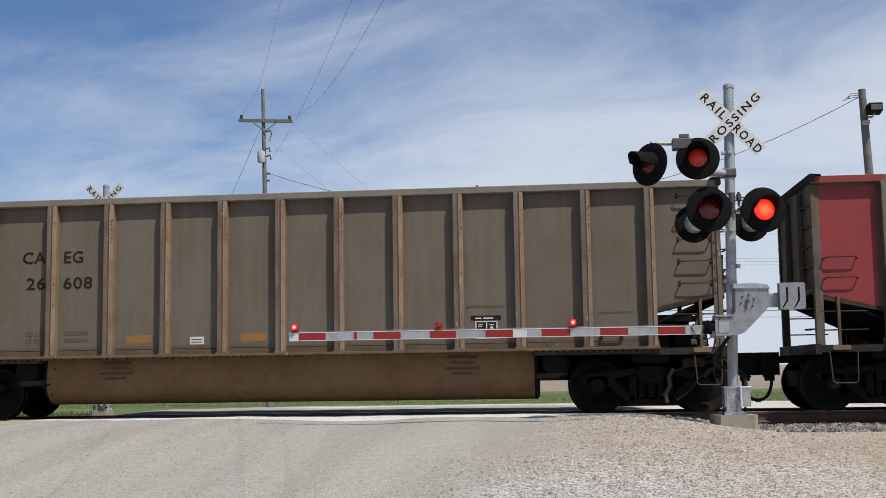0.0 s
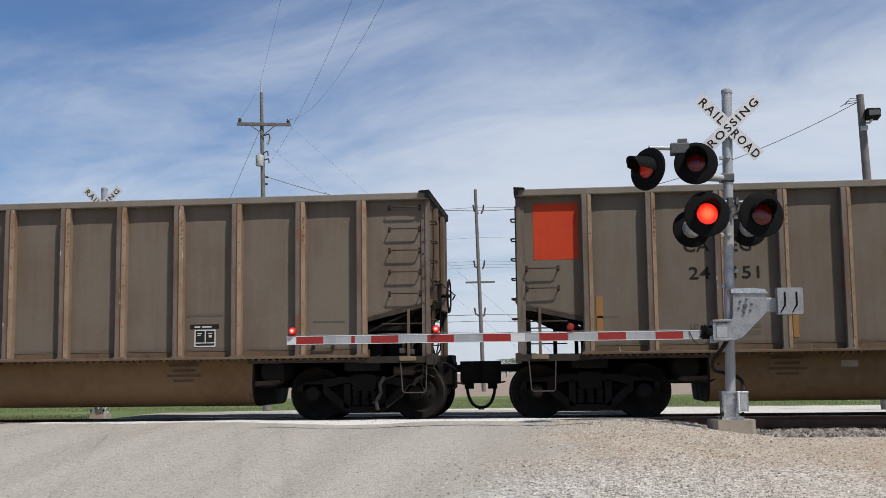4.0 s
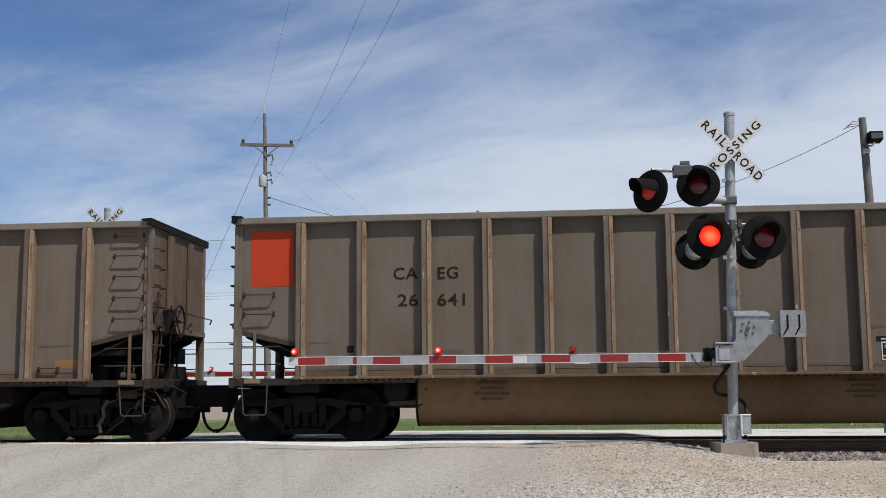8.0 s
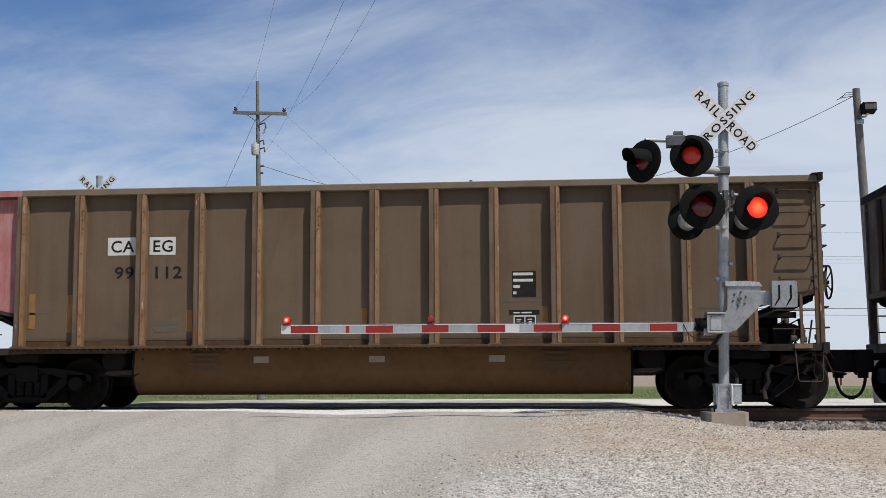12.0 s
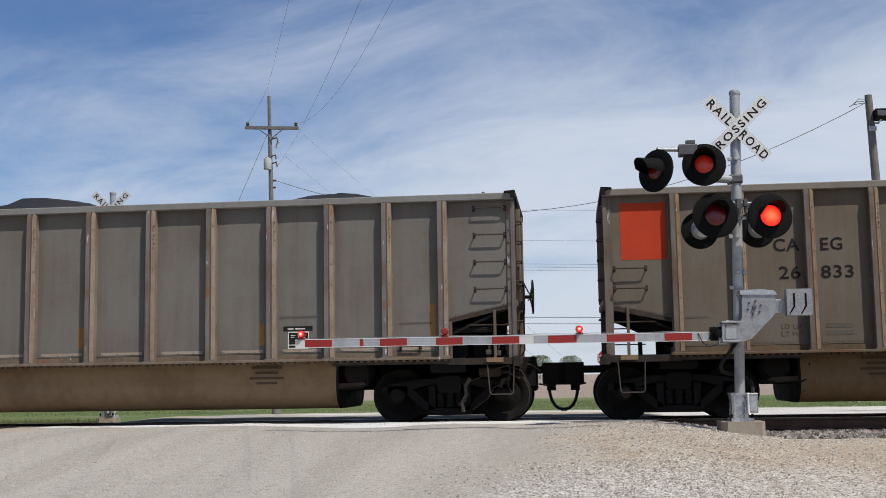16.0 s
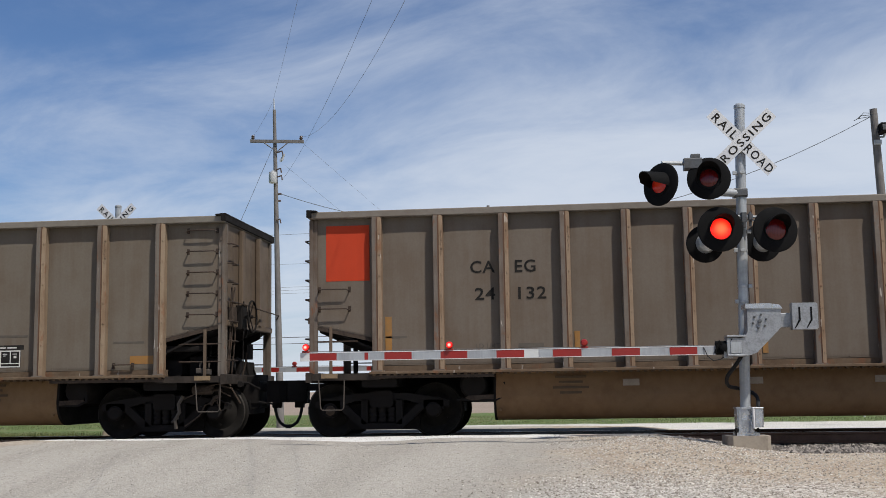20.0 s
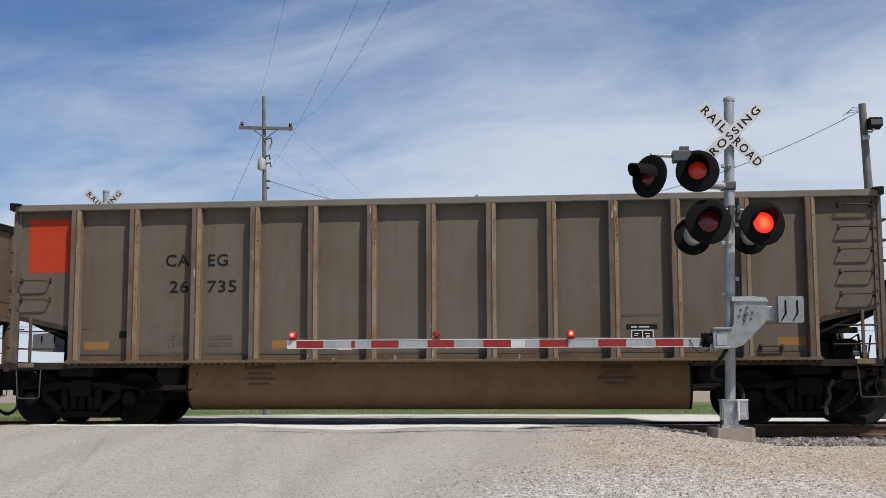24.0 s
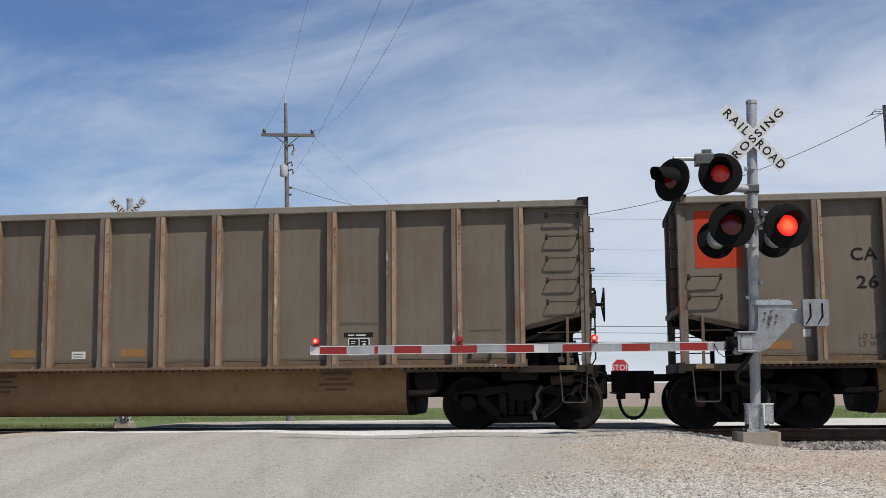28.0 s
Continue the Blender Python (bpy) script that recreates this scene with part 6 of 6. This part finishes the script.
for k in range(3):
    part("wire_tail", Shape().tube([(-0.40, -0.1, 10.62 - 0.05 * k), (-0.70 - 0.1 * k, -0.05, 10.66 - 0.1 * k), (-0.86 - 0.08 * k, 0.0, 10.46 - 0.03 * k)], 0.012, 5), WIRE, pole_b)

pole_c, rel_c = build_pole((-6.15, 89.84, -0.66), (-6.57, 89.79, 15.17), 0.17, 0.12, "far wooden line pole with side insulators")
for k, z in enumerate((12.6, 8.2, 4.5)):
    for s in (-1, 1):
        part("insulator", Shape().tube([(-0.12 * (z / 15) + s * 0.1, 0, z + 1.3), (s * 0.35 - 0.2, 0, z + 1.55), (s * 0.42 - 0.2, 0, z + 2.0)], 0.07, 6), GLASSY, pole_c)
part("crossarm", Shape().box(-1.3, 1.0, -0.12, 0.0, 8.42, 8.56), WOOD, pole_c)


def wire(a, b, sag, r, name="overhead_wire", label="thin overhead power line"):
    a, b = Vector(a), Vector(b)
    pts = [a.lerp(b, k / 24) - Vector((0, 0, 4 * sag * (k / 24) * (1 - k / 24))) for k in range(25)]
    tagged(new(name, Shape().tube(pts, r, 5).mesh(name, WIRE)), label, "wire", "overhead wires")


# lines over the road, from the pole towards the next one behind the viewer
wire((-11.86, 44.5, 12.54), (4.552, -8.5, 10.333), 0.825, 0.004)
wire((-11.86, 44.5, 12.50), (-12.69, 44.44, 11.02), 0.10, 0.004)
wire((-11.545, 44.5, 9.146), (6.473, -8.5, 11.651), 1.814, 0.004)
wire((-10.714, 44.5, 10.935), (6.770, -8.5, 12.675), 3.461, 0.004)
wire((-11.57, 44.59, 8.67), (10.44, 40.39, 9.98), 2.45, 0.012, "service_drop", "drooping black service cable between two poles")
wire((-10.55, 44.51, 10.60), (2.0, 44.5, -0.6), 0.05, 0.004, "guy_wire", "taut steel guy wire beside the pole")
wire((-11.43, 44.59, 9.85), (1.1, 44.6, -0.6), 0.05, 0.004, "guy_wire", "taut steel guy wire beside the pole")
wire((-11.88, 44.5, 10.56), (-16.58, 43.9, -0.6), 0.0, 0.009, "guy_wire", "taut steel guy wire beside the pole")
for z, r, sag in ((13.75, 0.014, 0.5), (11.35, 0.009, 0.5), (9.5, 0.010, 0.5), (9.25, 0.010, 0.5), (9.0, 0.010, 0.5), (5.3, 0.028, 0.25), (4.8, 0.022, 0.25)):
    wire((-63.4, 89.7, z), (-6.2, 89.8, z), sag, r)
    wire((-6.2, 89.8, z), (58.7, 90.2, z - 0.6), sag, r)

# ---------------------------------------------------------------- far things
stop = thing("stop_sign", pose(1.49, 52.1, -0.6), "red octagonal stop sign on a post beyond the track", "stop sign")
oct_ring = [(0.40 * math.cos(radians(22.5 + 45 * k)), 2.06 + 0.40 * math.sin(radians(22.5 + 45 * k))) for k in range(8)]
plate_ob = part("sign_plate", Shape().prism(oct_ring, "y", -0.03, -0.02), SIGN, stop)
part("sign_face", Shape().prism([(x * 0.93, 2.06 + (z - 2.06) * 0.93) for x, z in oct_ring], "y", -0.035, -0.0305), STOP_RED, plate_ob)
stop_text = words("STOP", 0.36, SIGN)
part("lettering", stop_text, SIGN, plate_ob, at=pose(-width_of(stop_text)[0] / 2 * 0.9, -0.038, 1.94) @ Matrix.Diagonal((0.9, 1, 1, 1)))
part("sign_post", Shape().box(-0.03, 0.03, -0.02, 0.02, 0.0, 2.4, 0.006), GALV, stop)


marker = thing("marker_post", pose(12.2, 51.7, -0.63), "thin red and white marker post in the grass", "marker post")
part("post", Shape().tube([(0, 0, 0), (0, 0, 1.45)], 0.045, 10), SIGN, marker)
part("red_band", Shape().tube([(0, 0, 0.40), (0, 0, 1.08)], 0.049, 10), STRIPE_R, marker, "red reflective band")


def build_tree(x, y, height, spread, seed):
    rng = random.Random(seed)
    tree = thing("tree", pose(x, y, -0.65), "small distant tree in spring leaf, paled for haze", "tree", "distant trees")
    part("trunk", Shape().tube([(0, 0, 0), (0.1, 0, height * 0.3), (0, 0.1, height * 0.6)], 0.22, 8, 0.08), WOOD, tree)
    for k in range(5):
        a = rng.uniform(0, 6.28)
        part("limb", Shape().tube([(0, 0, height * 0.3), (math.cos(a) * spread * 0.5, math.sin(a) * spread * 0.5, height * rng.uniform(0.6, 0.9))], 0.09, 6, 0.03), WOOD, tree)
    s = Shape()
    for k in range(2400):
        a, u = rng.uniform(0, 6.28), rng.random() ** 0.6
        h = rng.uniform(0.22, 1.0)
        rr = spread * u * math.sqrt(max(0.05, 1 - ((h - 0.55) / 0.5) ** 2))
        c = Vector((math.cos(a) * rr, math.sin(a) * rr, height * h))
        r = rng.uniform(0.10, 0.24) * height / 7
        d, e = Vector((rng.uniform(-1, 1), rng.uniform(-1, 1), rng.uniform(-1, 1))).normalized(), Vector((rng.uniform(-1, 1), rng.uniform(-1, 1), rng.uniform(-1, 1))).normalized()
        s.add([c + d * r, c + e * r, c - d * r, c - e * r], [(0, 1, 2, 3)])
    part("crown", s, LEAF, tree)


for k, (x, y, h, w) in enumerate(((83, 403, 6.0, 5.0), (91, 408, 5.0, 4.0), (-11, 400, 8.0, 5.0), (-20, 410, 6.2, 6.0), (-16, 420, 6.6, 6.0), (-0.4, 395, 7.6, 4.4), (60, 420, 4.5, 5.0), (-70, 430, 5, 6), (-130, 420, 5, 6))):
    build_tree(x, y, h, w, k)


# ---------------------------------------------------------------- loose stones and grass
def scatter(name, count, place, size, material, label, category, seed):
    """Broken stones of many sizes, half sunk in the ground; one object."""
    rng, v, f = random.Random(seed), [], []
    base = [(1, 0, 0), (-1, 0, 0), (0, 1, 0), (0, -1, 0), (0, 0, 1), (0, 0, -0.6)]
    tris = [(0, 2, 4), (2, 1, 4), (1, 3, 4), (3, 0, 4), (2, 0, 5), (1, 2, 5), (3, 1, 5), (0, 3, 5)]
    for _ in range(count):
        x, y = place(rng)
        x -= 0.0368 * y
        r = size * (0.35 + 1.15 * rng.random() ** 2)
        z, a, n = ground_z(x, y) + r * 0.15, rng.uniform(0, 6.28), len(v)
        ca, sa = math.cos(a), math.sin(a)
        for p in base:
            q = [p[i] * r * rng.uniform(0.6, 1.1) + rng.uniform(-0.25, 0.25) * r for i in range(3)]
            v.append((x + q[0] * ca - q[1] * sa, y + q[0] * sa + q[1] * ca, z + q[2] * 0.75))
        f += [tuple(n + i for i in t) for t in tris]
    me = bpy.data.meshes.new(name)
    me.from_pydata(v, [], f)
    me.materials.append(material)
    tagged(new(name, me), label, category, kind="stuff")


def beside_track(rng):
    while True:
        x, y = rng.uniform(1.6, 11), rng.uniform(15.3, 19.7)
        if x > 2.4 + (19.7 - y) * 0.2 or rng.random() < 0.03:
            return x, y


scatter("ballast", 15000, beside_track, 0.038, STONE, "loose grey crushed ballast beside the rails", "ballast", 1)
scatter("ballast", 2500, lambda rng: (rng.uniform(-16, -8.6), rng.uniform(17.5, 19.8)), 0.042, STONE, "loose grey crushed ballast beside the rails", "ballast", 2)
scatter("gravel", 30000, lambda rng: (0.9 + abs(rng.gauss(0, 2.2)) + rng.uniform(-0.9, 0.5), rng.uniform(8.2, 17.0)), 0.0115, CHIP, "loose pale limestone gravel on the shoulder", "gravel", 3)
scatter("gravel", 14000, lambda rng: (rng.gauss(0.85, 0.8), rng.uniform(8.2, 12.4)), 0.0118, CHIP, "loose pale limestone gravel on the shoulder", "gravel", 4)
scatter("gravel", 12000, lambda rng: (rng.uniform(-8.5, 1.5), rng.uniform(8.2, 18.0)), 0.0075, CHIP, "small pale gravel on the road", "gravel", 5)


def grass_strip(count, place, height, seed):
    rng, v, f = random.Random(seed), [], []
    for _ in range(count):
        x, y = place(rng)
        z, a, h, w = ground_z(x, y), rng.uniform(0, 6.28), height * rng.uniform(0.5, 1.3), 0.012 * height / 0.2
        dx, dy, n = math.cos(a) * w, math.sin(a) * w, len(v)
        lx, ly = rng.uniform(-0.4, 0.4) * h, rng.uniform(-0.4, 0.4) * h
        v += [(x - dx, y - dy, z), (x + dx, y + dy, z), (x + lx, y + ly, z + h)]
        f.append((n, n + 1, n + 2))
    me = bpy.data.meshes.new("grass")
    me.from_pydata(v, [], f)
    me.materials.append(BLADE)
    tagged(new("grass", me), "rough green grass beside the track", "grass", kind="stuff")


grass_strip(30000, lambda rng: (rng.uniform(-26, 24), rng.uniform(46, 62)), 0.10, 6)
grass_strip(14000, lambda rng: (rng.uniform(-22, -11.2), rng.uniform(22.8, 28)), 0.16, 7)


# ---------------------------------------------------------------- what moves
# the train's small gains and losses on an even pace: seconds, metres
SLACK = ((0, 0.06), (1, 0.0), (2, 0.03), (3, 0.03), (6, 0.02), (7, -0.01), (8, 0.02), (9, -0.01), (10, -0.09), (11, -0.09), (12, -0.11), (13, -0.18),
         (16, 0.09), (17, 0.09), (18, 0.07), (19, 0.07), (20, 0.07), (21, 0.07), (24, 0.0), (25, 0.03), (26, 0.02), (27, -0.01), (28, -0.09))


def train_x(k, t):
    """Middle of car k at t seconds."""
    return 4.118 + 19.0768 * t - 0.002046 * t * t - 16.2186 * k + HALF - along(SLACK, t)


def flash_rows(off, on, phase, lead=0.0):
    """The two phases take turns; one turn of both lasts 1.0815 s."""
    rows, period, edges = [], 1.0815, []
    for n in range(-1, 28):
        edges += [(0.31 - lead + n * period, 0), (0.855 - lead + n * period, 1)]
    state = 1
    rows.append((0.0, pose(*(on if state == phase else off))))
    for t, turn_to in edges:
        if t < 0.05 or t > 27.93:
            continue
        before, after = (on, off) if state == phase else (off, on)
        rows += [(t - 0.034, pose(*before)), (t, pose(*after))]
        state = turn_to
    rows.append((28.0, pose(*(on if state == phase else off))))
    return rows


def spin_rows(k, dx):
    """A wheel that rolls while its car is near the crossing."""
    mid = [t for t in range(0, 841) if abs(train_x(k, t / 30)) < 21]
    rows = []
    if not mid:
        return [(0.0, pose(dx, 0, 0.457)), (28.0, pose(dx, 0, 0.457))]
    if mid[0] > 0:
        rows.append((0.0, pose(dx, 0, 0.457)))
    start = train_x(k, mid[0] / 30)
    for i in mid:
        rows.append((i / 30, pose(dx, 0, 0.457, 0, math.degrees((train_x(k, i / 30) - start) / 0.457), 0)))
    if mid[-1] < 840:
        rows.append((28.0, rows[-1][1]))
    return rows


def motions():
    for k, car in enumerate(TRAIN):
        walk(car, [(t, pose(train_x(k, t), TRACK_Y, 0)) for t in range(0, 29)])
        rows = {dx: spin_rows(k, dx) for dx in (-0.89, 0.89)}
        for truck in car.children:
            for wheel in truck.children:
                if wheel.name.startswith("wheelset"):
                    walk(wheel, rows[0.89 if wheel.matrix_basis.translation.x > 0 else -0.89])
    for glow, off, on, phase in GLOWS:
        walk(glow, flash_rows(off, on, phase, 0.05 if glow.parent.name.startswith("gate_lamp") else 0.0))


motions()
